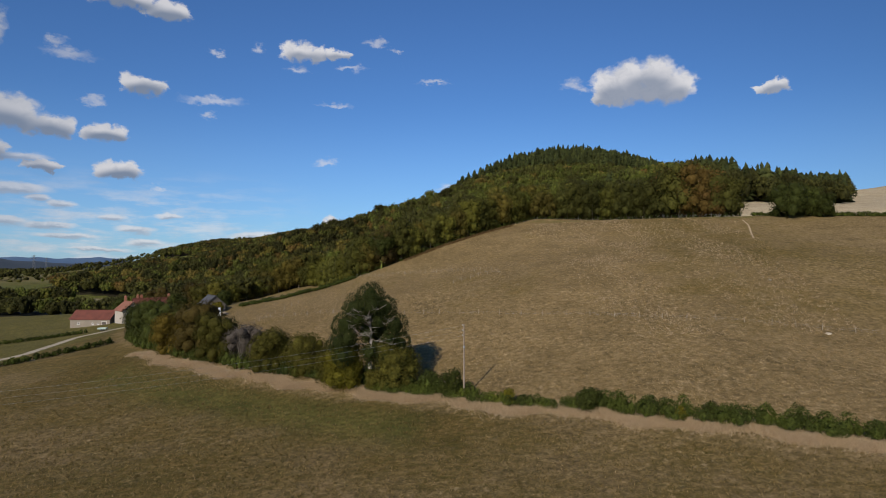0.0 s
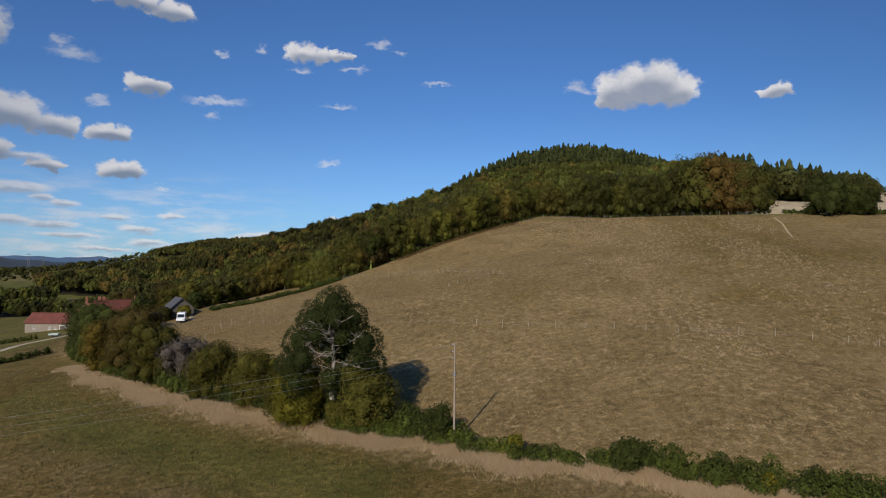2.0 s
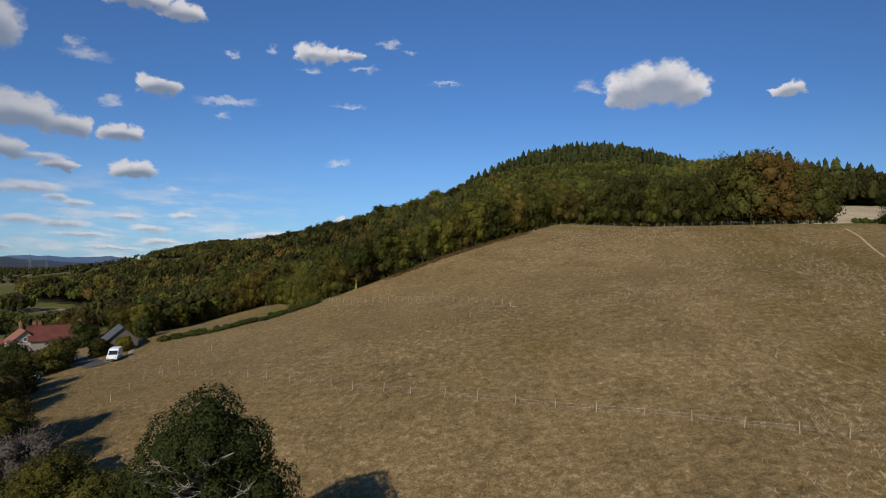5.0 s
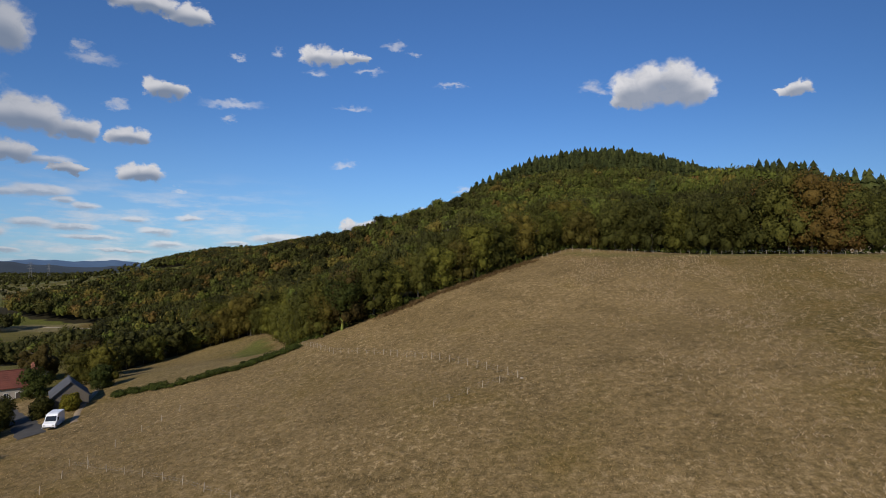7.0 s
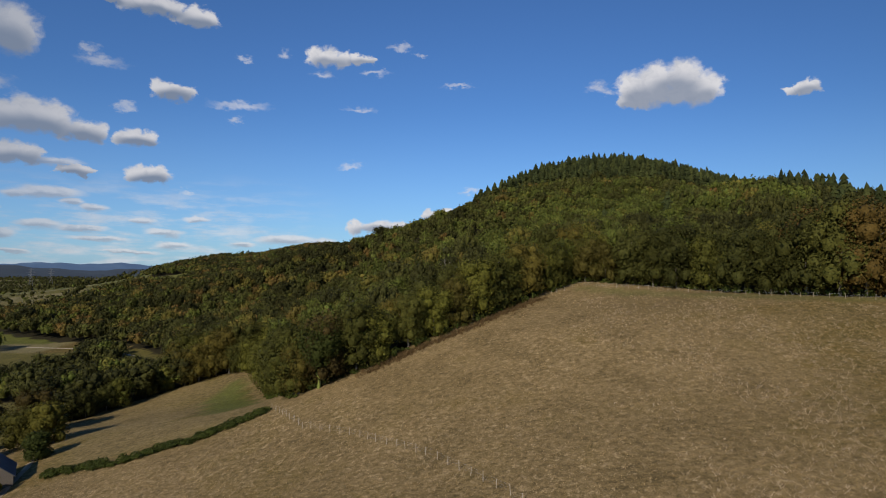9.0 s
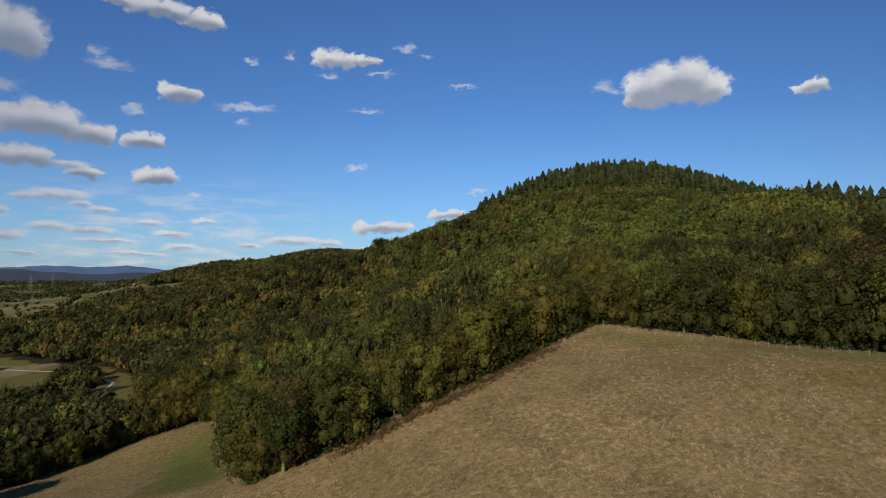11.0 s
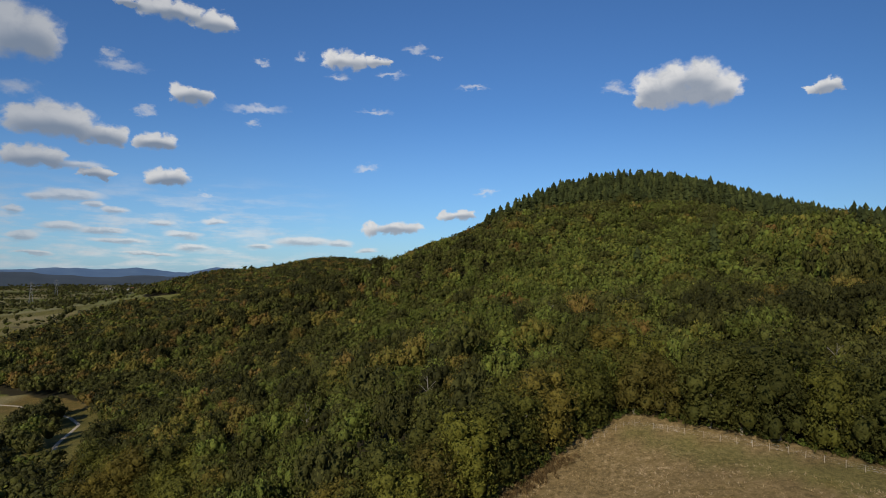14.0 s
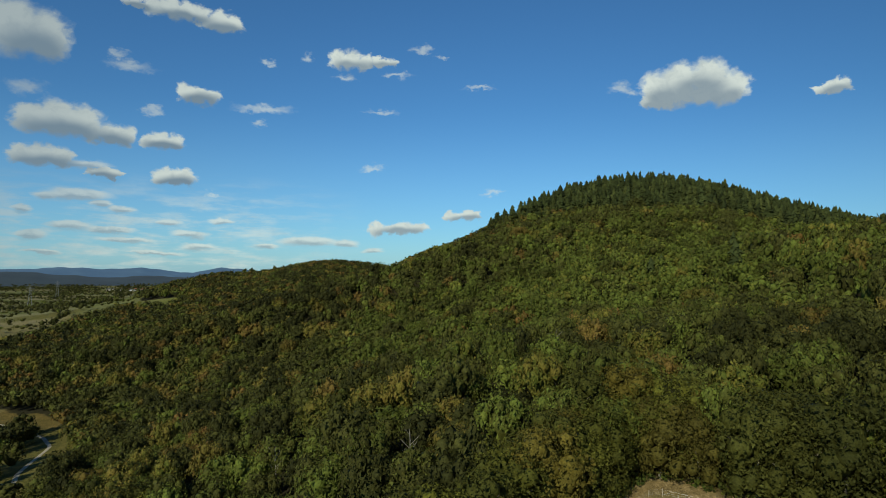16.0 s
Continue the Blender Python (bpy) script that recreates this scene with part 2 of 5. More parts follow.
# ---- the lie of the land ----
# rises and hollows: middle east, middle north, reach east, reach north, height
RISES = [(144, 687, 243, 227, 125.5), (21, 276, 107, 87, 26.4), (269, 394, 293, 102, 37.8), (91, 194, 123, 57, 11.5), (35, 139, 98, 46, 10.1),
         (203, 203, 109, 118, 13.5), (-172, 426, 145, 96, -9.6), (-39, 261, 24, 42, -11.6), (35, 90, 24, 28, 2.8), (-256, 1102, 280, 276, 84.7),
         (564, 418, 433, 833, 32.3), (179, 288, 166, 43, 10.2), (-88, 123, 129, 126, -2.4), (-133, 313, 109, 32, -8.0), (172, 215, 195, 24, 4.7)]
RISES += [(-106, 538, 166, 39, 19.5), (251, 388, 324, 33, -6.1), (104, 622, 92, 226, 5.9), (360, 742, 44, 357, 29.1), (-133, 206, 32, 40, -1.8)]
RISES += [(-325, 1040, 68, 120, -12.0), (-48, 640, 34, 55, 5.0), (165, 385, 42, 50, 9.0), (232, 614, 50, 40, -3.5), (345, 680, 45, 60, -7.0), (-80, 258, 30, 36, -7.0)]


def land(x, y):
    x, y = np.asarray(x, float), np.asarray(y, float)
    z = np.zeros(np.broadcast(x, y).shape)
    for cx, cy, rx, ry, h in RISES:
        z = z + h * np.exp(-(((x - cx) / rx) ** 2) - ((y - cy) / ry) ** 2)
    return z


def ground_z(x, y):
    return float(land(x, y))


def inside(poly, x, y):
    x, y = np.asarray(x, float), np.asarray(y, float)
    hit = np.zeros(np.broadcast(x, y).shape, bool)
    for (x0, y0), (x1, y1) in zip(poly, poly[1:] + poly[:1]):
        cross = ((y0 > y) != (y1 > y)) & (x < (x1 - x0) * (y - y0) / (y1 - y0 + 1e-12) + x0)
        hit ^= cross
    return hit


def off_line(line, x, y):
    """The distance from a line of corners."""
    best = np.full(np.broadcast(x, y).shape, 1e9)
    for (x0, y0), (x1, y1) in zip(line, line[1:]):
        dx, dy = x1 - x0, y1 - y0
        t = np.clip(((x - x0) * dx + (y - y0) * dy) / (dx * dx + dy * dy), 0, 1)
        best = np.minimum(best, np.hypot(x - x0 - t * dx, y - y0 - t * dy))
    return best


WOOD_EDGE = [(-94, 291), (-60, 273), (-50, 257), (-41, 232), (-29, 208.5), (-23, 210), (-12, 212), (-2, 219), (8, 225), (18.3, 235.5), (27, 244), (38.8, 253.5),
             (50, 247.5), (61, 241), (70, 233), (87, 220), (100, 213), (110, 215)]
WOOD = WOOD_EDGE + [(119, 250), (140, 310), (172, 327), (206, 304), (240, 350), (384, 560), (400, 715), (120, 715), (-20, 790), (-60, 1090), (-400, 1060), (-474, 985),
                    (-440, 900), (-362, 880), (-356, 830), (-418, 832), (-428, 790), (-405, 690), (-395, 590), (-350, 500), (-262, 462), (-205, 446), (-176, 418), (-160, 398), (-122, 352), (-108, 322), (-98, 300)]
FIRS = [(20, 655), (100, 560), (170, 540), (205, 470), (166, 395), (160, 318), (206, 300), (240, 350), (384, 560), (420, 900), (100, 900), (4, 760)]
BELT = [(-420, 312), (-300, 318), (-190, 306), (-150, 292), (-124, 268), (-104, 242), (-97, 248), (-93, 258), (-86, 271), (-76, 277), (-66, 279), (-97, 296), (-108, 312), (-126, 331), (-158, 342), (-186, 344),
        (-202, 332), (-300, 345), (-420, 350)]
BELT_EDGE = [(-101, 243), (-96, 250), (-92, 259), (-85, 272), (-77, 277), (-68, 279), (-62, 279)]
CLUMP = [(-204, 424), (-184, 408), (-172, 386), (-180, 372), (-198, 392)]
LANE_TREES = [(-180, 352), (-166, 374), (-155, 368), (-147, 346), (-160, 340)]
VALLEY_ROW = [(-420, 395), (-300, 410), (-264, 420), (-264, 440), (-300, 436), (-420, 425)]
HEDGE_LINE = [(62, 50), (44, 59), (36.5, 62.5), (27, 67), (17, 73), (9, 77), (2.5, 81.5), (-10, 88), (-23, 95.5), (-37, 104.5), (-53, 117), (-68, 132), (-78, 146), (-84, 156)]


# ---- mesh helpers ----
def mesh_of(name, verts, faces, mats, tint=None, slots=None, smooth=False):
    """A mesh from arrays: faces is an array of one width (3 or 4) or a list."""
    me = bpy.data.meshes.new(name)
    verts = np.asarray(verts, np.float32)
    if isinstance(faces, np.ndarray):
        count, width = faces.shape
        me.vertices.add(len(verts))
        me.vertices.foreach_set("co", verts.ravel())
        me.loops.add(count * width)
        me.loops.foreach_set("vertex_index", faces.astype(np.int32).ravel())
        me.polygons.add(count)
        me.polygons.foreach_set("loop_start", np.arange(0, count * width, width, dtype=np.int32))
        me.update(calc_edges=True)
    else:
        me.from_pydata([tuple(v) for v in verts], [], faces)
    for m in mats if isinstance(mats, (list, tuple)) else [mats]:
        me.materials.append(m)
    if tint is not None:
        me.attributes.new("tint", "FLOAT", "POINT").data.foreach_set("value", np.asarray(tint, np.float32))
    if slots is not None:
        me.polygons.foreach_set("material_index", np.asarray(slots, np.int32))
    if smooth:
        me.polygons.foreach_set("use_smooth", np.ones(len(me.polygons), bool))
    return me


def part(name, bm, mat, parent, label="", smooth=False):
    """Links a bmesh as one mesh under a thing or a part."""
    me = bpy.data.meshes.new(name)
    bm.to_mesh(me)
    bm.free()
    me.materials.append(mat)
    if smooth:
        me.polygons.foreach_set("use_smooth", np.ones(len(me.polygons), bool))
    ob = new(name, me)
    ob.parent = parent
    return tagged(ob, label)


def box(bm, x0, x1, y0, y1, z0, z1):
    made = bmesh.ops.create_cube(bm, size=1.0, matrix=Matrix.Translation(((x0 + x1) / 2, (y0 + y1) / 2, (z0 + z1) / 2)) @ Matrix.Diagonal((x1 - x0, y1 - y0, z1 - z0, 1)))
    return made["verts"]


def rod(bm, a, b, r0, r1, sides=7):
    """A tapered bar from a to b."""
    a, b = Vector(a), Vector(b)
    way = b - a
    m = Matrix.Translation((a + b) / 2) @ way.to_track_quat("Z", "Y").to_matrix().to_4x4()
    bmesh.ops.create_cone(bm, cap_ends=True, segments=sides, radius1=r0, radius2=r1, depth=way.length, matrix=m)


def leaf_cloud(rng, lobes, count, size, low=-0.5, spread=0.48, dome=0.25):
    """Sprays of leaves over the outsides of egg-shaped lobes (x, y, z, rx, ry, rz): corners and three-sided faces."""
    lobes = np.asarray(lobes, float)
    area = (lobes[:, 3] * lobes[:, 4] * lobes[:, 5]) ** (2 / 3)
    pick = rng.choice(len(lobes), size=count * 3, p=area / area.sum())
    u = rng.normal(size=(count * 3, 3))
    u /= np.linalg.norm(u, axis=1)[:, None]
    lob = lobes[pick]
    swell = (np.sin(5.1 * u[:, 0] + 3.0 * pick) + np.sin(5.7 * u[:, 1] + 1.3 * pick) + np.sin(6.3 * u[:, 2] + 2.1 * pick)) / 3
    at = lob[:, :3] + lob[:, 3:] * u * (0.84 + 0.16 * swell[:, None] + 0.28 * rng.beta(1.6, 2.6, (count * 3, 1)))
    keep = u[:, 2] > low
    for k, (cx, cy, cz, rx, ry, rz) in enumerate(lobes):
        d = ((at - (cx, cy, cz)) / (rx, ry, rz)) ** 2
        keep &= (d.sum(1) > 0.45) | (pick == k)
    at, u = at[keep][:count], u[keep][:count]
    m = len(at)
    bowl = at - (lobes[:, :3].mean(0) - (0, 0, lobes[:, 5].mean() * 0.6))
    bowl /= np.linalg.norm(bowl, axis=1)[:, None] + 1e-6
    nrm = u * (1 - dome) + bowl * dome
    nrm = nrm / (np.linalg.norm(nrm, axis=1)[:, None] + 1e-6) + rng.normal(size=(m, 3)) * spread
    nrm /= np.linalg.norm(nrm, axis=1)[:, None]
    t = np.cross(nrm, rng.normal(size=(m, 3)))
    t /= np.linalg.norm(t, axis=1)[:, None]
    b = np.cross(nrm, t)
    s = size * rng.uniform(0.6, 1.6, (m, 1))
    w = s * rng.uniform(0.5, 0.9, (m, 1))
    skew = rng.uniform(-0.4, 0.4, (m, 1)) * s
    v = np.stack([at - t * s * 1.1 + b * skew, at + t * s * 0.9 - b * w, at + t * skew + b * w * 1.15 + nrm * s * 0.3], 1).reshape(-1, 3)
    return v, np.arange(3 * m).reshape(-1, 3)


def core(rng, lobes, scale=0.78, rings=5, sides=8):
    """The dark inside of a crown: one rough egg for each lobe."""
    verts, faces, at = [], [], 0
    for cx, cy, cz, rx, ry, rz in lobes:
        for i in range(rings):
            a = math.pi * (0.03 + 0.80 * i / (rings - 1))
            for j in range(sides):
                b = 2 * math.pi * (j + 0.5 * (i % 2)) / sides
                k = scale * rng.uniform(0.85, 1.1)
                verts.append((cx + rx * k * math.sin(a) * math.cos(b), cy + ry * k * math.sin(a) * math.sin(b), cz + rz * k * math.cos(a)))
        for i in range(rings - 1):
            for j in range(sides):
                a, b, c, d = at + i * sides + j, at + i * sides + (j + 1) % sides, at + (i + 1) * sides + (j + 1) % sides, at + (i + 1) * sides + j
                faces += [(a, b, c), (a, c, d)]
        at += rings * sides
    return np.array(verts), np.array(faces)


def merged(*pieces):
    verts, faces, at = [], [], 0
    for v, f in pieces:
        verts.append(v)
        faces.append(f + at)
        at += len(v)
    return np.concatenate(verts), np.concatenate(faces)


def crown_lobes(rng, height, radius, base, count, skirt=0):
    """Lobes of a broad-leaved crown from base to height."""
    mid = (base + height) / 2
    lobes = [(0, 0, mid, radius * 0.72, radius * 0.72, (height - base) * 0.46)]
    for k in range(count):
        a = k * 2.4 + rng.uniform(-0.4, 0.4)
        up = rng.uniform(-0.55, 0.75)
        r = radius * math.sqrt(max(0.05, 1 - up * up)) * rng.uniform(0.45, 0.68)
        s = radius * rng.uniform(0.34, 0.52)
        lobes.append((r * math.cos(a), r * math.sin(a), mid + up * (height - base) * 0.42, s, s, s * rng.uniform(0.75, 1.0)))
    for k in range(skirt):                     # low boughs down to the ground
        a, s = k * 6.283 / skirt + rng.uniform(-0.3, 0.3), radius * rng.uniform(0.34, 0.46)
        r = radius * rng.uniform(0.42, 0.66)
        lobes.append((r * math.cos(a), r * math.sin(a), base + s * rng.uniform(0.4, 1.1), s, s, s * rng.uniform(0.9, 1.3)))
    return lobes


# ---- ground ----
def stretched(count, near, far, middle):
    """Grid lines, close together round the middle, far apart outside it."""
    u = np.linspace(-1, 1, count)
    k = 4.2
    line = np.sinh(k * u) / np.sinh(k)
    line = np.where(line < 0, line * (middle - near), line * (far - middle)) + middle
    return line


def soil():
    m, k, s = material("meadows_and_fields")
    at = k.add("ShaderNodeNewGeometry").outputs["Position"]

    def attr(name):
        node = k.add("ShaderNodeAttribute")
        node.attribute_name = name
        return node.outputs["Fac"]

    flat = k.vec("MULTIPLY", at, (1, 1, 0.3))
    broad, patch = k.noise(flat, 0.02, 3.0), k.noise(flat, 0.11, 4.0, 0.6)
    tuft, blade = k.noise(flat, 1.1, 6.0, 0.72), k.noise(flat, 4.0, 6.0, 0.75)
    drills = k.noise(k.vec("MULTIPLY", flat, (0.10, 0.9, 1.0)), 0.8, 4.0, 0.65)
    f = k.math("ADD", k.math("ADD", k.math("MULTIPLY", patch, 0.30), k.math("MULTIPLY", drills, 0.10)), k.math("MULTIPLY", tuft, 0.60))
    dry = k.ramp(f, [(0.34, (0.079, 0.058, 0.023)), (0.46, (0.168, 0.118, 0.049)), (0.56, (0.258, 0.180, 0.081)), (0.69, (0.435, 0.330, 0.180))])
    green = k.ramp(f, [(0.36, (0.050, 0.045, 0.011)), (0.49, (0.108, 0.080, 0.021)), (0.64, (0.215, 0.142, 0.050))])
    # woodland floor, near black: the shade beneath the trees is put into its colour
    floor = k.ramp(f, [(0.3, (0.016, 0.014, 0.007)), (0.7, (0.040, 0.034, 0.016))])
    mixed = k.math("ADD", attr("green"), k.math("MULTIPLY", k.math("SUBTRACT", k.math("ADD", broad, patch), 1.0), 1.7))
    colour = k.mix(k.span(mixed, 0.25, 0.85), dry, green)
    fleck = k.noise(k.vec("MULTIPLY", flat, (0.8, 0.55, 1.0)), 1.5, 6.0, 0.8)
    where = k.span(k.noise(flat, 0.035, 4.0, 0.6), 0.40, 0.62, 0.20, 0.85)
    straw = k.math("MULTIPLY", k.span(fleck, 0.52, 0.64), k.math("MULTIPLY", where, k.math("SUBTRACT", 1.0, k.math("MULTIPLY", attr("green"), 0.9))))
    colour = k.mix(straw, colour, (0.52, 0.382, 0.205, 1))
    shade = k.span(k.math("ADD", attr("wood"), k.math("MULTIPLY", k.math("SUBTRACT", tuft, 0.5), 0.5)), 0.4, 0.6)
    pale = k.ramp(f, [(0.38, (0.30, 0.235, 0.14)), (0.62, (0.54, 0.455, 0.31))])
    lush = k.ramp(f, [(0.38, (0.065, 0.078, 0.016)), (0.62, (0.135, 0.150, 0.032))])
    colour = k.mix(attr("pale"), k.mix(attr("lush"), colour, lush), pale)
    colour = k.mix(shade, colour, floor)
    value = k.add("ShaderNodeHueSaturation")
    k.join(colour, value.inputs["Color"])
    k.join(k.span(blade, 0.28, 0.75, 0.62, 1.32), value.inputs["Value"])
    k.join(value.outputs[0], s.inputs["Base Color"])
    s.inputs["Roughness"].default_value = 0.95
    s.inputs["Specular IOR Level"].default_value = 0.1
    bump(k, s, k.math("ADD", k.math("MULTIPLY", tuft, 1.0), k.math("MULTIPLY", blade, 0.35)), 0.9, 0.35)
    return m


xs, ys = stretched(380, -4600, 4200, 0.0), stretched(400, -2500, 4800, 130.0)
gx, gy = np.meshgrid(xs, ys)
gz = land(gx, gy)
index = np.arange(gx.size).reshape(gx.shape)
quads = np.stack([index[:-1, :-1], index[:-1, 1:], index[1:, 1:], index[1:, :-1]], -1).reshape(-1, 4)
me = mesh_of("ground", np.stack([gx, gy, gz], -1).reshape(-1, 3), quads, soil(), smooth=True)
# where the floor colour with its painted tree shade lies
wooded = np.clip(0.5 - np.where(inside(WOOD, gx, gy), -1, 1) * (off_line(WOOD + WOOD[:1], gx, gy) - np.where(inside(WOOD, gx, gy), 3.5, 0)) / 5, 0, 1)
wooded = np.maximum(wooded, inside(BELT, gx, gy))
side = np.where(inside([(-90, 165), (-84, 149), (-48, 113), (-6, 83), (14, 74), (41, 57), (120, 0), (120, -200), (-3000, -200), (-3000, 300), (-160, 230)], gx, gy), 1, 0)
greenness = 0.30 + 0.17 * np.clip((gx - 35) / 60, 0, 1)
greenness = np.where(side > 0, np.clip(0.60 - 0.006 * (gx + 10), 0.42, 0.72), greenness)                      # the meadow before the hedge
greenness = np.where(side > 0, greenness + 0.75 * np.exp(-((off_line(HEDGE_LINE, gx, gy) - 10) / 4.5) ** 2) * (gx < 2) * (gx > -70), greenness)
greenness = np.where(gx < -95, 0.9, greenness)                       # the valley
cell = np.floor((gx * 0.8 + gy * 0.35) / 95.0) * 7.31 + np.floor((gy * 0.9 - gx * 0.3) / 70.0) * 3.77
greenness = np.where((gx < -260) & (gy > 430), 0.62 + 0.4 * np.abs(np.sin(cell * 12.9)), greenness)   # far fields
greenness = np.where(inside([(-29, 208), (-66, 188), (-80, 196), (-100, 240), (-90, 285), (-60, 275), (-41, 230)], gx, gy), np.where((gx > -58) & (gy > 222), 0.95, 0.48), greenness)
far = (gx < -240) & (gy > 430)
lush = np.where(far, 0.35 + np.clip(np.sin(cell * 5.3) * 2.0, 0, 1) * 0.45, 0.0)
lush = np.where(inside([(-64, 276), (-62, 247), (-50, 220), (-38, 226)], gx, gy), 0.8, lush)
lush = np.where((gx < -100) & (gy < 430), 0.35, lush)
lush = np.where((side > 0) & (gx < -4) & (gx > -62), 0.45 * np.exp(-((off_line(HEDGE_LINE, gx, gy) - 11) / 5.0) ** 2), lush)
lush = np.where(inside([(-29, 207), (-66, 195), (-100, 240), (-90, 285), (-60, 275), (-41, 230)], gx, gy), np.maximum(lush, 0.12), lush)
lush = np.where(inside([(36, 252), (75, 230), (110, 213), (110, 206), (72, 220), (44, 238)], gx, gy), 0.45, lush)
lush = np.where(inside([(-455, 862), (-430, 900), (-362, 880), (-356, 830), (-418, 832)], gx, gy), 0.8, lush)
pale = np.where((gx > 112) & (gy > 216), 0.9, np.where(far, np.clip(np.sin(cell * 9.1) * 2.0 - 0.8, 0, 1) * 0.22, 0.0))
pale = np.where((off_line(HEDGE_LINE, gx + 1.6, gy + 2.0) < 1.6) & (side > 0) & (gx > -66), 0.06, pale)
pale = np.where(inside([(-620, 770), (-482, 790), (-435, 745), (-455, 690), (-600, 690)], gx, gy), 0.1, pale)
verge = off_line(HEDGE_LINE, gx + 1.0, gy + 2.0)
greenness = np.where((side > 0) & (verge < 1.9) & (gx > -62), 0.25, greenness)     # tall dry grass beside the hedge
greenness = np.where((gx > 112) & (gy > 214), 0.05, greenness)       # the stubble field on top
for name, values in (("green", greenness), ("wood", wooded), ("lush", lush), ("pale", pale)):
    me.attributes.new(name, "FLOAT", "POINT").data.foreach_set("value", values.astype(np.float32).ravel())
ground = tagged(new("ground", me), "dry grassland and meadow sloping up to wooded hills", "ground", kind="structure")


# ---- the woods ----
def scatter(rng, poly, step, x0, x1, y0, y1):
    gx, gy = np.meshgrid(np.arange(x0, x1, step), np.arange(y0, y1, step))
    gx = gx + rng.uniform(-0.36, 0.36, gx.shape) * step
    gy = gy + rng.uniform(-0.36, 0.36, gy.shape) * step
    keep = inside(poly, gx, gy)
    return gx[keep], gy[keep]


def broad_template(rng, sprays, size, lobes, rings, sides, solid=3, base=0.38):
    """A broad-leaved crown of height 1 and width 1, from the ground up."""
    cast = [(0, 0, (1 + base) / 2 - 0.04, 0.40, 0.40, (1 - base) * 0.46)]
    for k in range(lobes):                       # a dome of rounded boughs
        up = 0.95 - 1.15 * (k + 0.5) / lobes
        a, r = k * 2.4 + rng.uniform(-0.4, 0.4), 0.36 * math.sqrt(1 - up * up) * rng.uniform(0.85, 1.12)
        s = rng.uniform(0.13, 0.21)
        cast.append((r * math.cos(a), r * math.sin(a), (1 + base) / 2 - 0.06 + up * (1 - base) * 0.42, s, s, s * 0.8))
    leaves, inner = leaf_cloud(rng, cast, sprays, size, low=-0.3), core(rng, cast[:solid], 0.64, rings, sides)
    return (*merged(leaves, inner), np.repeat([0, 1], [len(leaves[1]), len(inner[1])]))


def fir_template(rng, tiers, sides):
    """A fir of height 1: drooping whorls of ragged branches round a dense inside."""
    verts, faces = [], []
    for i in range(tiers):
        z = 0.10 + 0.85 * i / tiers
        r = (0.225 * (1 - i / tiers) ** 0.62 + 0.012) * rng.uniform(0.85, 1.15)
        a0 = rng.uniform(0, 6.3)
        top = len(verts)
        verts.append((rng.uniform(-0.01, 0.01), rng.uniform(-0.01, 0.01), min(1.0, z + 0.17 * (1 - 0.35 * i / tiers))))
        for j in range(sides):
            a = a0 + 2 * math.pi * (j + rng.uniform(-0.3, 0.3)) / sides
            rr = r * (rng.uniform(0.6, 1.3) if j % 2 == 0 else rng.uniform(0.45, 0.8))
            verts.append((rr * math.cos(a), rr * math.sin(a), z - (0.035 if j % 2 == 0 else 0.0) + rng.uniform(-0.035, 0.035)))
        for j in range(0, sides, 2):
            faces += [(top, top + 1 + (j - 1) % sides, top + 1 + j), (top, top + 1 + j, top + 1 + (j + 1) % sides)]
    at = len(verts)
    for j in range(6):
        a = j * math.pi / 3
        verts += [(0.15 * math.cos(a), 0.15 * math.sin(a), 0.06), (0.02 * math.cos(a), 0.02 * math.sin(a), 0.90)]
    for j in range(6):
        k = (j + 1) % 6
        faces += [(at + 2 * j, at + 2 * k, at + 2 * k + 1), (at + 2 * j, at + 2 * k + 1, at + 2 * j + 1)]
    return np.array(verts), np.array(faces), np.zeros(len(faces), int)


def plant(templates, rng, x, y, tall, wide, tint, sink=0.5):
    """Many trees as arrays: corners, faces, the tint of each corner and the slot of each face."""
    z = land(x, y) - sink
    which = rng.integers(0, len(templates), len(x))
    turn = rng.uniform(0, 6.283, len(x))
    out_v, out_f, out_t, out_s, at = [], [], [], [], 0
    for k, (tv, tf, ts) in enumerate(templates):
        sel = which == k
        if not sel.any():
            continue
        c, s = np.cos(turn[sel])[:, None], np.sin(turn[sel])[:, None]
        w, h = wide[sel][:, None], tall[sel][:, None]
        v = np.stack([(tv[:, 0] * c - tv[:, 1] * s) * w + x[sel][:, None], (tv[:, 0] * s + tv[:, 1] * c) * w + y[sel][:, None], tv[:, 2] * h + z[sel][:, None]], -1)
        m = int(sel.sum())
        out_v.append(v.reshape(-1, 3))
        out_f.append((tf[None] + (np.arange(m) * len(tv))[:, None, None]).reshape(-1, 3) + at)
        out_t.append(np.repeat(tint[sel], len(tv)))
        out_s.append(np.tile(ts, m))
        at += m * len(tv)
    return np.concatenate(out_v), np.concatenate(out_f), np.concatenate(out_t), np.concatenate(out_s)


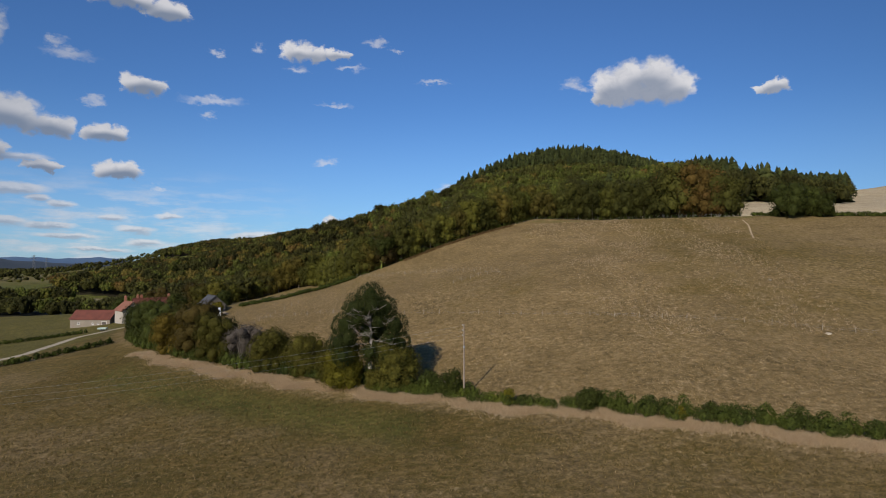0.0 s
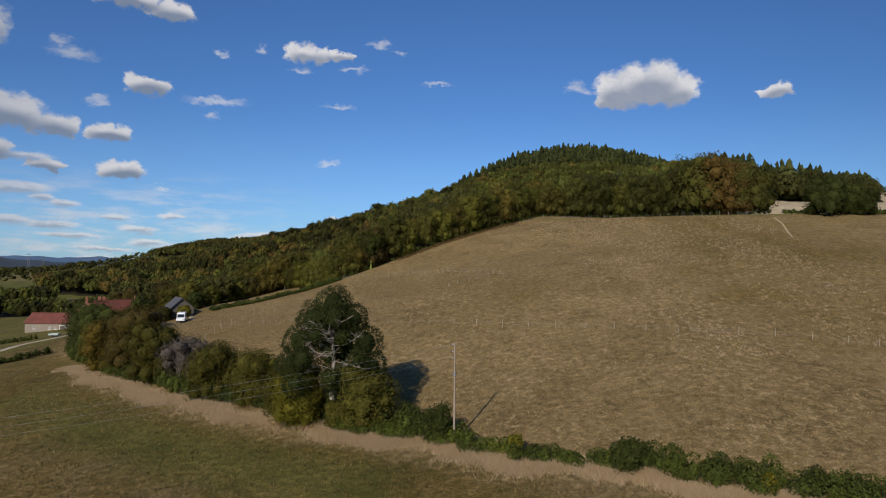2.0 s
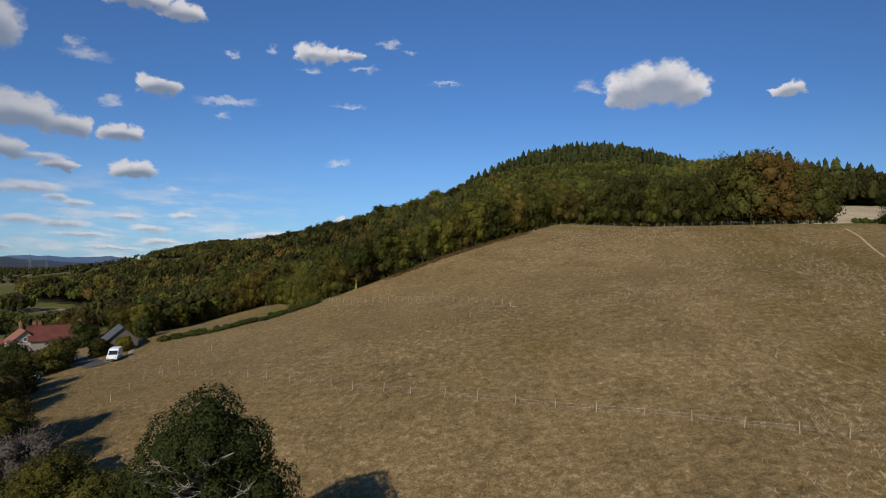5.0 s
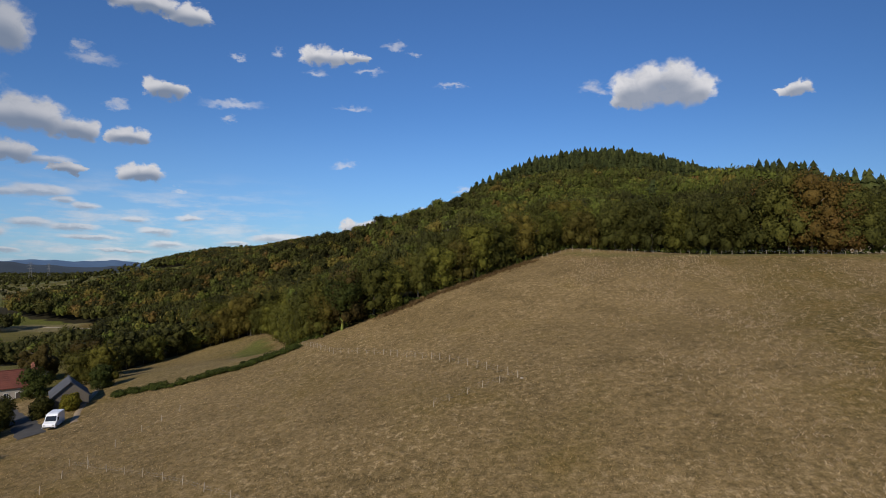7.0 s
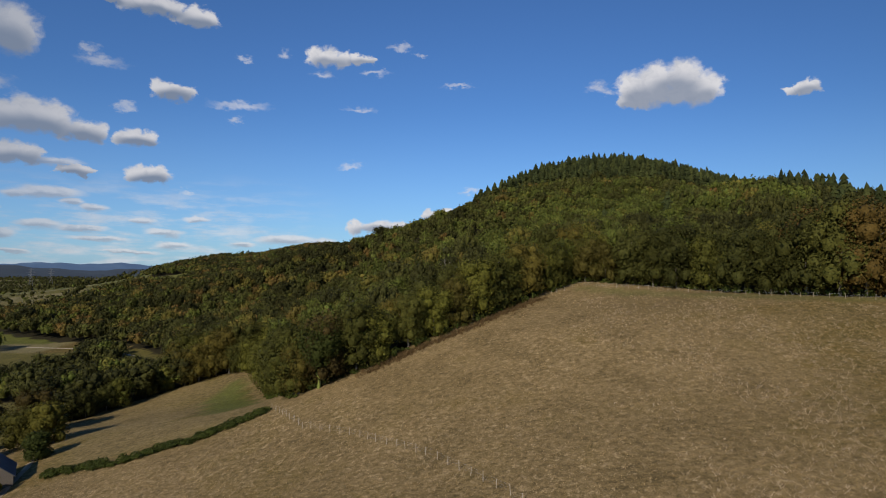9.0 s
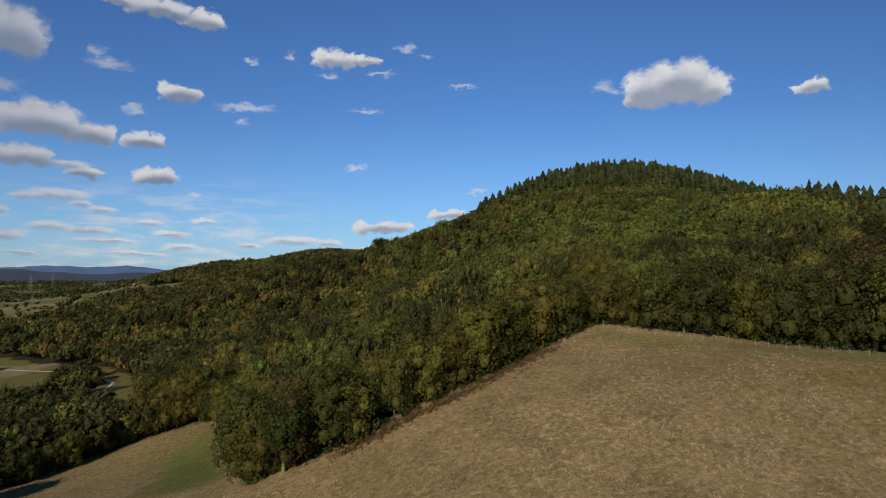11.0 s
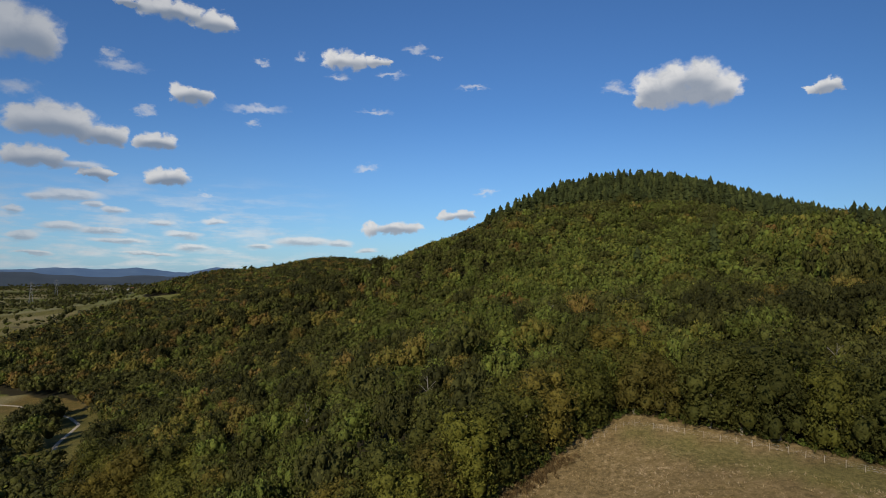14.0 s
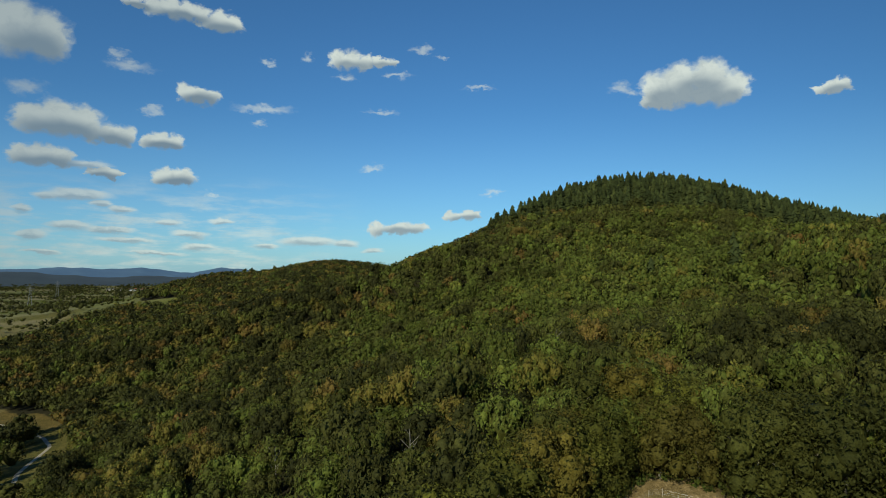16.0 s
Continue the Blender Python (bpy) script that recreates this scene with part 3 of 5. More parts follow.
def tree_tint(rng, x, y):
    """Mostly green, brighter on the upper slope, with stands that have begun to turn towards the valley."""
    stand = np.array([noise.noise((a * 0.018, b * 0.018, 3.0)) for a, b in zip(x, y)])
    upper = np.exp(-((x - 90) / 130) ** 2 - ((y - 450) / 110) ** 2)
    base = 0.19 - 0.07 * np.clip(-(x + 30) / 60, 0, 1) + 0.21 * upper - 0.16 * np.clip((x - 60) / 50, 0, 1) * (y < 345)
    tint = base + 0.20 * stand * (1 - 0.6 * upper) + rng.normal(0, 1, len(x)) * (0.12 - 0.05 * upper)
    browned = rng.uniform(0, 1, len(x)) < (0.09 + 0.10 * np.clip(-(x - 10) / 120, 0, 1) + 0.4 * np.clip(stand, 0, 1)) * (1 - 0.85 * upper)
    return np.clip(np.where(browned, rng.uniform(0.55, 0.85, len(x)), tint), 0, 1)


rng = np.random.default_rng(7)
near_t = [broad_template(rng, 860, 0.0235, 14, 4, 6, 8, base=0.30) for _ in range(9)]
mid_t = [broad_template(rng, 150, 0.045, 9, 4, 6, 5, 0.20) for _ in range(8)]
low_t = [broad_template(rng, 270, 0.035, 14, 4, 6, 7, 0.06) for _ in range(6)]
far_t = [broad_template(rng, 44, 0.080, 6, 4, 5, 3, 0.08) for _ in range(6)]
fir_t = [fir_template(rng, 11, 12) for _ in range(8)]

bands = []
for step, y0, y1, temps, least, most in ((7.8, 200, 345, near_t, 9.5, 16.5), (6.9, 345, 560, mid_t, 10.8, 14.2), (8.6, 560, 1100, far_t, 11.5, 14.0)):
    x, y = scatter(rng, WOOD, step, -520, 430, y0, y1)
    clear = ~inside(FIRS, x, y) & (off_line(WOOD_EDGE, x, y) > 4.5)
    clear &= (x > -0.62 * y - 20) & (x < 0.62 * y + 15) & ((y < 640) | (x < 30))
    x, y = x[clear], y[clear]
    tall = rng.uniform(least, most, len(x)) * np.where((y > 560) & (x < 20) & (x > -380), 0.82, 1.0)
    tall = tall + 5.0 * ((x > 125) & (x < 195) & (y > 335) & (y < 440))
    wide = step * (rng.uniform(1.05, 1.45, len(x)) if y0 < 300 else rng.uniform(1.25, 1.75, len(x)))
    bands.append(plant(temps, rng, x, y, tall, wide, tree_tint(rng, x, y)))
x, y = scatter(rng, WOOD, 17.0, -300, 200, 300, 560)          # taller trees above the rest
clear = ~inside(FIRS, x, y) & (rng.uniform(0, 1, len(x)) < 0.5) & (off_line(WOOD_EDGE, x, y) > 8)
x, y = x[clear], y[clear]
bands.append(plant(near_t, rng, x, y, rng.uniform(13.5, 17.0, len(x)), rng.uniform(10, 14.5, len(x)), np.clip(tree_tint(rng, x, y) - 0.1, 0, 1)))
for poly, step in ((BELT, 7.0), (CLUMP, 7.0), (LANE_TREES, 6.5), (VALLEY_ROW, 8.0)):
    x, y = scatter(rng, poly, step, -430, -60, 225, 450)
    bands.append(plant(low_t, rng, x, y, rng.uniform(8, 12.5, len(x)), rng.uniform(8, 12, len(x)), tree_tint(rng, x, y) * 0.6))
x, y = scatter(rng, FIRS, 6.6, 100, 430, 295, 420)
bands.append(plant(low_t, rng, x, y, rng.uniform(13, 18, len(x)) - 0.25 * np.clip(x - 186, 0, 20) + 2 * np.clip((190 - x) / 20, 0, 1), rng.uniform(8.5, 12, len(x)), rng.uniform(0, 0.16, len(x))))
at = 0
vs, fs, ts = [], [], []
for v, f, t, slot in bands:
    vs.append(v), fs.append(f + at), ts.append(t)
    at += len(v)
woods = new("broadleaf_wood", mesh_of("broadleaf_wood", np.concatenate(vs), np.concatenate(fs), LEAF_WOOD, np.concatenate(ts), None, True))
tagged(woods, "dense mixed broadleaf wood in early autumn on the hillside", "forest", kind="stuff")
x, y = scatter(rng, FIRS, 6.0, -30, 430, 295, 720)
keep = inside(WOOD, x, y) & ((y > 425) | (rng.uniform(0, 1, len(x)) < 0.55)) & (y < 690)
x, y = x[keep], y[keep]
tall = np.where(y < 470, rng.uniform(14.5, 18.5, len(x)), rng.uniform(12.5, 19.5, len(x))) * np.where((rng.uniform(0, 1, len(x)) < 0.12) & (y > 470), 1.12, 1.0) + (y < 470) * (4.6 - 0.40 * np.clip(x - 186, 0, 20))
v, f, t, slot = plant(fir_t, rng, x, y, tall, rng.uniform(17, 27, len(x)), rng.uniform(0, 1, len(x)))
tagged(new("conifer_wood", mesh_of("conifer_wood", v, f, LEAF_FIR, t)), "dark green conifer plantation on the hilltop", "forest", kind="stuff")


# ---- single trees ----
def trunk_bm(rng, height, radius, limbs, spread):
    """A bent, tapered trunk with limbs."""
    bm = bmesh.new()
    p, r = Vector((0, 0, -0.6)), radius
    steps = 5
    for i in range(steps):
        q = Vector((rng.uniform(-0.15, 0.15), rng.uniform(-0.15, 0.15), height * (i + 1) / steps))
        rod(bm, p, q, r, r * 0.82, 8)
        p, r = q, r * 0.82
    for k in range(limbs):
        a, z = k * 2.4 + rng.uniform(0, 0.6), height * rng.uniform(0.4, 0.95)
        s = Vector((0, 0, z))
        m = s + Vector((math.cos(a), math.sin(a), 0.5)) * spread * 0.5
        e = m + Vector((math.cos(a + 0.4), math.sin(a + 0.4), 0.7)) * spread * 0.5
        rod(bm, s, m, radius * 0.4, radius * 0.25, 6)
        rod(bm, m, e, radius * 0.25, radius * 0.08, 5)
    return bm


def make_tree(name, rng, height, width, base, sprays, size, mat, lobes=15, trunk_r=0.24):
    tree = new(name)
    part("trunk", trunk_bm(rng, height * 0.7, trunk_r, 6, width * 0.34), BARK, tree)
    cast = crown_lobes(rng, height, width / 2, base, lobes, 8)
    leaves, inner = leaf_cloud(rng, cast, sprays, size, low=-0.85), core(rng, cast, 0.58, 4, 7)
    v, f = merged(leaves, inner)
    crown = new("crown", mesh_of("crown", v, f, mat, np.full(len(v), 0.3), None, True))
    crown.parent = tree
    return tree


def retint(tree, value, mat_list):
    """Gives a copied tree a crown of the leaf colour nearest to the value."""
    for ob in tree.children:
        if ob.name.startswith("crown"):
            k = min(len(mat_list) - 1, int(value * len(mat_list)))
            ob.material_slots[0].link = "OBJECT"
            ob.material_slots[0].material = mat_list[k]


EDGE_MATS = []
for k, (a, b) in enumerate((((0.040, 0.041, 0.010), (0.066, 0.064, 0.013)), ((0.052, 0.052, 0.011), (0.088, 0.085, 0.014)), ((0.063, 0.053, 0.012), (0.103, 0.080, 0.015)),
                            ((0.062, 0.045, 0.014), (0.098, 0.064, 0.016)), ((0.082, 0.050, 0.015), (0.118, 0.066, 0.018)))):
    EDGE_MATS.append(foliage(f"edge_leaves_{k}", [(0.1, a), (0.9, b)], per_object=True))
LABELS = ["dark green broadleaf tree at the wood's edge", "green broadleaf tree at the wood's edge", "olive green broadleaf tree at the wood's edge",
          "browning broadleaf tree at the wood's edge", "orange autumn broadleaf tree at the wood's edge"]
rng = np.random.default_rng(11)
kinds = [make_tree("broadleaf_tree", rng, 13.0, rng.uniform(9.0, 11.0), rng.uniform(0.8, 2.0), 3600, 0.18, EDGE_MATS[0], 17) for _ in range(6)]
walked, spot = 0.0, []
for (x0, y0), (x1, y1) in zip(WOOD_EDGE, WOOD_EDGE[1:]):
    length = math.hypot(x1 - x0, y1 - y0)
    nx, ny = -(y1 - y0) / length, (x1 - x0) / length
    while walked < length:
        for back in (3.4, 9.0):
            spot.append((x0 + (x1 - x0) * walked / length + nx * (back + rng.uniform(-1, 1)), y0 + (y1 - y0) * walked / length + ny * (back + rng.uniform(-1, 1))))
        walked += rng.uniform(5.0, 7.5)
    walked -= length
for (x0, y0), (x1, y1) in zip(BELT_EDGE, BELT_EDGE[1:]):
    spot += [(x0, y0), ((x0 + x1) / 2, (y0 + y1) / 2 + 1.5)]
spot += [(38.8, 258.0), (33.5, 257.0), (44.5, 257.5), (38.0, 264.0), (30.0, 263.0), (47.0, 264.0)]
for i, (x, y) in enumerate(spot):
    turning = float(np.clip(0.30 + 0.25 * noise.noise((x * 0.05, y * 0.05, 9.0)) + rng.normal(0, 0.16), 0, 0.999))
    if x > 52:
        turning *= 0.4
    if 87 < x < 104:
        turning = (0.88, 0.12, 0.68)[(i // 2) % 3]
    s = rng.uniform(0.85, 1.2) * (0.66 if x < -80 and y < 275 else 1.32 if 80 < x < 103 else 1.14 if x > 50 else 1.0)
    m = pose(x, y, ground_z(x, y), 0, 0, rng.uniform(0, 360)) @ Matrix.Diagonal((s, s, s * rng.uniform(0.92, 1.1), 1))
    tree = kinds[i] if i < len(kinds) else copy_thing(kinds[i % len(kinds)], m)
    tree.matrix_basis = m
    retint(tree, turning, EDGE_MATS)
    tagged(tree, LABELS[min(4, int(turning * 5))], "tree", "trees along the wood's edge")


# ---- hedgerow trees and bushes ----
def leaves_of(name, dark, light):
    return foliage(name, [(0.0, dark), (1.0, light)], per_object=True)


DARK_GREEN = leaves_of("dark_green_leaves", (0.029, 0.035, 0.008), (0.049, 0.058, 0.012))
OLIVE = leaves_of("olive_leaves", (0.043, 0.042, 0.009), (0.073, 0.065, 0.011))
YELLOW_GREEN = leaves_of("yellow_green_leaves", (0.076, 0.076, 0.009), (0.140, 0.119, 0.014))
GOLD = leaves_of("golden_leaves", (0.072, 0.054, 0.009), (0.126, 0.087, 0.013))
RUSSET = leaves_of("russet_leaves", (0.040, 0.031, 0.009), (0.067, 0.048, 0.011))
GREY_TWIGS = leaves_of("grey_twigs", (0.060, 0.050, 0.040), (0.110, 0.092, 0.075))


def crown_part(tree, rng, lobes, sprays, size, mat, label="", solid=0.60, low=-0.8):
    leaves, inner = leaf_cloud(rng, lobes, sprays, size, low=low), core(rng, lobes, solid, 4, 7)
    v, f = merged(leaves, inner)
    crown = new("crown", mesh_of("crown", v, f, mat, np.zeros(len(v)), None, True))
    crown.parent = tree
    return tagged(crown, label)


def hedge_tree(rng, x, y, height, width, mat, label, name="hedgerow_tree", base=0.0, sprays=7600, size=0.095, lobes=26):
    tree = new(name)
    tree.matrix_basis = pose(x, y, ground_z(x, y))
    part("trunk", trunk_bm(rng, height * 0.7, 0.10 + height * 0.012, 7, width * 0.36), BARK, tree)
    crown_part(tree, rng, crown_lobes(rng, height, width / 2, base, lobes, 7 if base < 1 else 0), sprays, size, mat)
    return tagged(tree, label, "tree" if "tree" in name else "bush", "trees and bushes along the hedge")


rng = np.random.default_rng(21)
hedge_tree(rng, -69.5, 142.5, 10.5, 11.5, DARK_GREEN, "dark green bushy tree beside the farm track")
hedge_tree(rng, -63, 133.5, 9.5, 10.5, DARK_GREEN, "dark green bushy tree beside the farm track")
hedge_tree(rng, -56.5, 122.5, 9.0, 7.5, GOLD, "golden yellow autumn tree in the hedgerow")
hedge_tree(rng, -49, 119, 10.6, 11.0, RUSSET, "russet and olive autumn tree in the hedgerow")
hedge_tree(rng, -42.5, 112, 9.6, 9.5, OLIVE, "olive brown tree in the hedgerow")
hedge_tree(rng, -29.5, 102, 7.4, 7.6, OLIVE, "olive green bush in the hedgerow", "bush")
hedge_tree(rng, -22.5, 98.2, 7.0, 7.2, OLIVE, "olive green bush in the hedgerow", "bush")
hedge_tree(rng, -17.2, 94.0, 6.0, 6.2, OLIVE, "olive green bush beside the oak", "bush")
hedge_tree(rng, -14.9, 90.0, 7.6, 6.8, YELLOW_GREEN, "bright yellow-green bush under the oak", "bush")
hedge_tree(rng, -6.9, 88.0, 7.4, 7.6, OLIVE, "olive and rust coloured bush under the oak", "bush")
hedge_tree(rng, -10.2, 88.6, 3.0, 3.0, OLIVE, "olive green bush at the oak's foot", "bush")
hedge_tree(rng, 1.2, 83.2, 3.7, 3.9, DARK_GREEN, "dense rounded dark green bush in the hedge", "bush", 0, 3600, 0.085, 8)
hedge_tree(rng, -2.0, 86.0, 3.0, 3.8, DARK_GREEN, "dark green hedge bush", "bush", 0, 2600, 0.085, 7)
hedge_tree(rng, 17.6, 72.2, 2.7, 3.4, DARK_GREEN, "rounded green bush in the hedge", "bush", 0, 2800, 0.08, 7)
hedge_tree(rng, 8.6, 77.6, 2.1, 1.8, YELLOW_GREEN, "small yellow-green bush in the hedge", "bush", 0, 1500, 0.07, 5)
hedge_tree(rng, 26.6, 66.6, 1.9, 1.6, YELLOW_GREEN, "small yellow-leaved bush in the hedge", "bush", 0, 1300, 0.07, 5)
hedge_tree(rng, 29.8, 66.0, 2.4, 2.4, DARK_GREEN, "upright dark green bush in the hedge", "bush", 0, 1900, 0.075, 6)

# the bare grey bush
bare = new("bare_bush")
bare.matrix_basis = pose(-36, 107.5, ground_z(-36, 107.5))
bm = bmesh.new()
for k in range(46):
    a, lean, top = rng.uniform(0, 6.28), rng.uniform(0.1, 0.75), rng.uniform(5.5, 8.2)
    mid = (math.cos(a) * lean * 2.2, math.sin(a) * lean * 2.2, top * 0.5)
    end = (math.cos(a + 0.3) * lean * 4.6, math.sin(a + 0.3) * lean * 4.6, top * (1 - 0.35 * lean))
    rod(bm, (math.cos(a) * 0.4, math.sin(a) * 0.4, -0.2), mid, 0.06, 0.04, 4)
    rod(bm, mid, end, 0.04, 0.012, 4)
    for _ in range(5):
        t = rng.uniform(0.2, 0.95)
        p = [m + (e - m) * t for m, e in zip(mid, end)]
        rod(bm, p, [p[i] + rng.uniform(-1.0, 1.0) + (0.4 if i == 2 else 0) for i in range(3)], 0.02, 0.008, 3)
part("branches", bm, BARK, bare)
crown_part(bare, rng, crown_lobes(rng, 7.6, 3.9, 0.4, 10), 2200, 0.10, GREY_TWIGS, "fine grey twigs", 0.62)
tagged(bare, "bare grey twiggy bush in the hedgerow", "bush", "trees and bushes along the hedge")

# the big oak
oak = new("oak_tree")
OAK_X, OAK_Y = -11.0, 88.8
oak.matrix_basis = pose(OAK_X, OAK_Y, ground_z(OAK_X, OAK_Y))
bm = bmesh.new()
stem = [(0, 0, -0.5), (0.15, 0, 2.5), (0.0, -0.1, 4.8), (0.3, -0.2, 7.2), (0.1, 0, 9.6), (0.2, 0.1, 12.4)]
for k, (a, b) in enumerate(zip(stem, stem[1:])):
    rod(bm, a, b, 0.36 - 0.058 * k, 0.31 - 0.058 * k, 10)
part("trunk", bm, DEAD, oak, "pale ivy-clad trunk")
for k in range(9):
    bm = bmesh.new()
    a, z = -0.6 + k * 0.75, 4.6 + 0.8 * k
    s = Vector((0.1, 0, z))
    m = s + Vector((math.cos(a) * 1.7, math.sin(a) * 1.7, 0.9))
    e = m + Vector((math.cos(a + 0.3) * 1.9, math.sin(a + 0.3) * 1.9, 0.9))
    rod(bm, s, m, 0.17, 0.11, 7)
    rod(bm, m, e, 0.11, 0.04, 6)
    part("limb", bm, BARK, oak)
for k in range(14):
    bm = bmesh.new()
    a, z = -math.pi / 2 + rng.uniform(-1.45, 1.45), rng.uniform(6.4, 12.0)
    s = Vector((0.15, -0.15, z))
    long = rng.uniform(3.0, 5.0)
    m = s + Vector((math.cos(a), math.sin(a), rng.uniform(0.0, 0.5))) * long * 0.5
    e = m + Vector((math.cos(a + rng.uniform(-0.7, 0.7)), math.sin(a) * 0.5, rng.uniform(-0.5, 0.9))) * long * 0.5
    rod(bm, s, m, 0.038, 0.026, 6)
    rod(bm, m, e, 0.026, 0.008, 5)
    for _ in range(14):
        t = rng.uniform(0.1, 1.0)
        p = m.lerp(e, t)
        q = p + Vector((rng.uniform(-0.9, 0.9), rng.uniform(-0.7, 0.4), rng.uniform(-0.2, 0.8)))
        rod(bm, p, q, 0.014, 0.005, 4)
    part("dead_branch", bm, DEAD, oak, "bare bleached dead branch")
OAK_LOBES = [(0.1, 0.4, 13.3, 2.2, 2.2, 2.0), (-2.2, 0.5, 11.6, 2.2, 2.2, 1.9), (2.2, 0.5, 11.5, 2.2, 2.2, 1.9), (0, 2.2, 11.0, 2.8, 2.6, 2.4), (-3.8, 0.6, 9.0, 2.2, 2.3, 2.0),
             (3.9, 0.6, 9.0, 2.1, 2.2, 2.0), (0, 3.0, 8.2, 3.4, 2.8, 2.8), (-4.7, 0.2, 6.6, 2.1, 2.2, 1.8), (4.6, 0.3, 6.4, 2.0, 2.2, 1.8), (-3.9, -1.2, 4.8, 1.8, 1.8, 1.5),
             (0.4, -1.2, 12.0, 2.0, 1.6, 1.6), (-3.2, -1.7, 7.4, 1.4, 1.2, 1.2), (3.3, -1.6, 7.3, 1.3, 1.2, 1.2),
             (-1.5, -1.6, 10.0, 1.2, 1.0, 0.9), (1.6, -1.7, 9.8, 1.0, 0.9, 0.9), (0.2, -1.7, 5.4, 1.4, 1.0, 1.2), (2.4, -1.4, 5.0, 1.5, 1.2, 1.3)]
OAK_LOBES = [(x * 0.96, y, z * 1.05, a * 0.96, b, c * 1.05) for x, y, z, a, b, c in OAK_LOBES]
crown_part(oak, rng, OAK_LOBES, 34000, 0.088, LEAF_OAK, "dense dark green leaves", 0.62, -0.95)
OAK_IVY = [(0.1, -0.35, 5.6, 1.1, 0.9, 1.0), (-0.4, -0.3, 8.2, 0.8, 0.8, 1.1), (1.3, -0.5, 6.6, 0.8, 0.7, 0.8), (0.2, -0.2, 3.4, 0.8, 0.8, 1.6)]
v, f = leaf_cloud(rng, OAK_IVY, 1500, 0.13, -1.0)
ivy = new("ivy", mesh_of("ivy", v, f, LEAF_OAK, np.full(len(v), 0.4)))
ivy.parent = oak
tagged(ivy, "green ivy round the trunk")
tagged(oak, "tall oak with dead bleached branches, standing in the hedge", "tree")

# ---- low hedges ----
def hedge_strip(name, line, wide, low, high, mat, label, sprays, size, seed, tint_by=0.5, gap=0.4):
    """A clipped or wild hedge along a line: lobes of leaves, one beside the next."""
    r = np.random.default_rng(seed)
    lobes = []
    for (x0, y0), (x1, y1) in zip(line, line[1:]):
        length = math.hypot(x1 - x0, y1 - y0)
        for k in range(max(1, int(length / gap))):
            t = (k + r.uniform(0, 1)) * gap / length
            x, y = x0 + (x1 - x0) * t + r.uniform(-wide, wide) * 0.3, y0 + (y1 - y0) * t + r.uniform(-wide, wide) * 0.3
            h = r.uniform(low, high)
            lobes.append((x, y, ground_z(x, y) + h * 0.40, wide * r.uniform(0.24, 0.42), wide * r.uniform(0.24, 0.42), h * r.uniform(0.5, 0.72)))
    leaves = leaf_cloud(r, lobes, sprays, size, low=-0.3, spread=0.6, dome=0.0)
    inner = core(r, lobes, 0.6, 3, 5)
    v, f = merged(leaves, inner)
    tint = np.array([0.5 + 0.9 * noise.noise((a * 0.35, b * 0.35, 5.0)) for a, b in v[:, :2]]) * tint_by
    ob = new(name, mesh_of(name, v, f, mat, np.clip(tint, 0, 1), None, True))
    return tagged(ob, label, "hedge", kind="stuff")


hedge_strip("roadside_hedge", HEDGE_LINE[:5], 2.9, 1.5, 2.5, LEAF_HEDGE, "wild dark green hedge between the two fields", 34000, 0.075, 31, 0.42)
hedge_strip("hedge_bank", HEDGE_LINE[4:8], 2.5, 0.9, 1.6, LEAF_HEDGE, "low grassy green hedge beside the oak", 15000, 0.075, 38, 0.6)
hedge_strip("hedge_undergrowth", [(x + 0.9, y + 1.2) for x, y in HEDGE_LINE[6:]], 2.8, 1.0, 2.8, LEAF_HEDGE, "dense green undergrowth beneath the hedgerow trees", 22000, 0.11, 32, 0.35)
hedge_strip("field_hedge", [(-31, 205.5), (-42, 198), (-53, 193.5), (-66, 192.5)], 3.0, 0.7, 1.4, LEAF_HEDGE, "low dark green hedge across the slope", 14000, 0.11, 33, 0.25)
hedge_strip("track_hedge", [(-125, 112), (-96, 128), (-88.5, 137.5), (-82.5, 148)], 1.5, 0.9, 1.5, LEAF_HEDGE, "low dark hedge beside the farm track", 5000, 0.18, 34, 0.35)
hedge_strip("meadow_hedge", [(-180, 150), (-140, 168), (-121, 182), (-112, 187)], 1.6, 0.8, 1.3, LEAF_HEDGE, "low dark hedge in the meadow", 4000, 0.2, 35, 0.35)


hedge_strip("wood_edge_scrub", [(x + 1.2, y + 2.6) for x, y in WOOD_EDGE[2:]], 2.4, 0.4, 2.2, LEAF_HEDGE, "dark green scrub along the wood's edge", 7000, 0.2, 36, 0.45, 1.5)


# ---- dry grass ----
def tufts(name, x, y, tall, mat, label, seed, blades=5, lean=0.35, width=0.05, tone=0.5):
    """Grass as leaning blades, all in one mesh."""
    r = np.random.default_rng(seed)
    x, y = np.repeat(x, blades), np.repeat(y, blades)
    m = len(x)
    x, y = x + r.normal(0, 0.12, m), y + r.normal(0, 0.12, m)
    z = land(x, y) - 0.05
    h = tall * r.uniform(0.5, 1.25, m)
    a, b = r.uniform(0, 6.283, m), r.uniform(0, 6.283, m)
    lx, ly = np.cos(b) * lean * h, np.sin(b) * lean * h
    wx, wy = np.cos(a) * width * r.uniform(0.5, 1.6, m), np.sin(a) * width * r.uniform(0.5, 1.6, m)
    base = np.stack([x, y, z], -1)
    v = np.stack([base + np.stack([-wx, -wy, 0 * h], -1), base + np.stack([wx, wy, 0 * h], -1), base + np.stack([lx, ly, h], -1)], 1).reshape(-1, 3)
    tint = np.repeat(np.clip(tone + r.normal(0, 0.22, m), 0, 1), 3)
    return tagged(new(name, mesh_of(name, v, np.arange(3 * m).reshape(-1, 3), mat, tint)), label, "grass", kind="stuff")


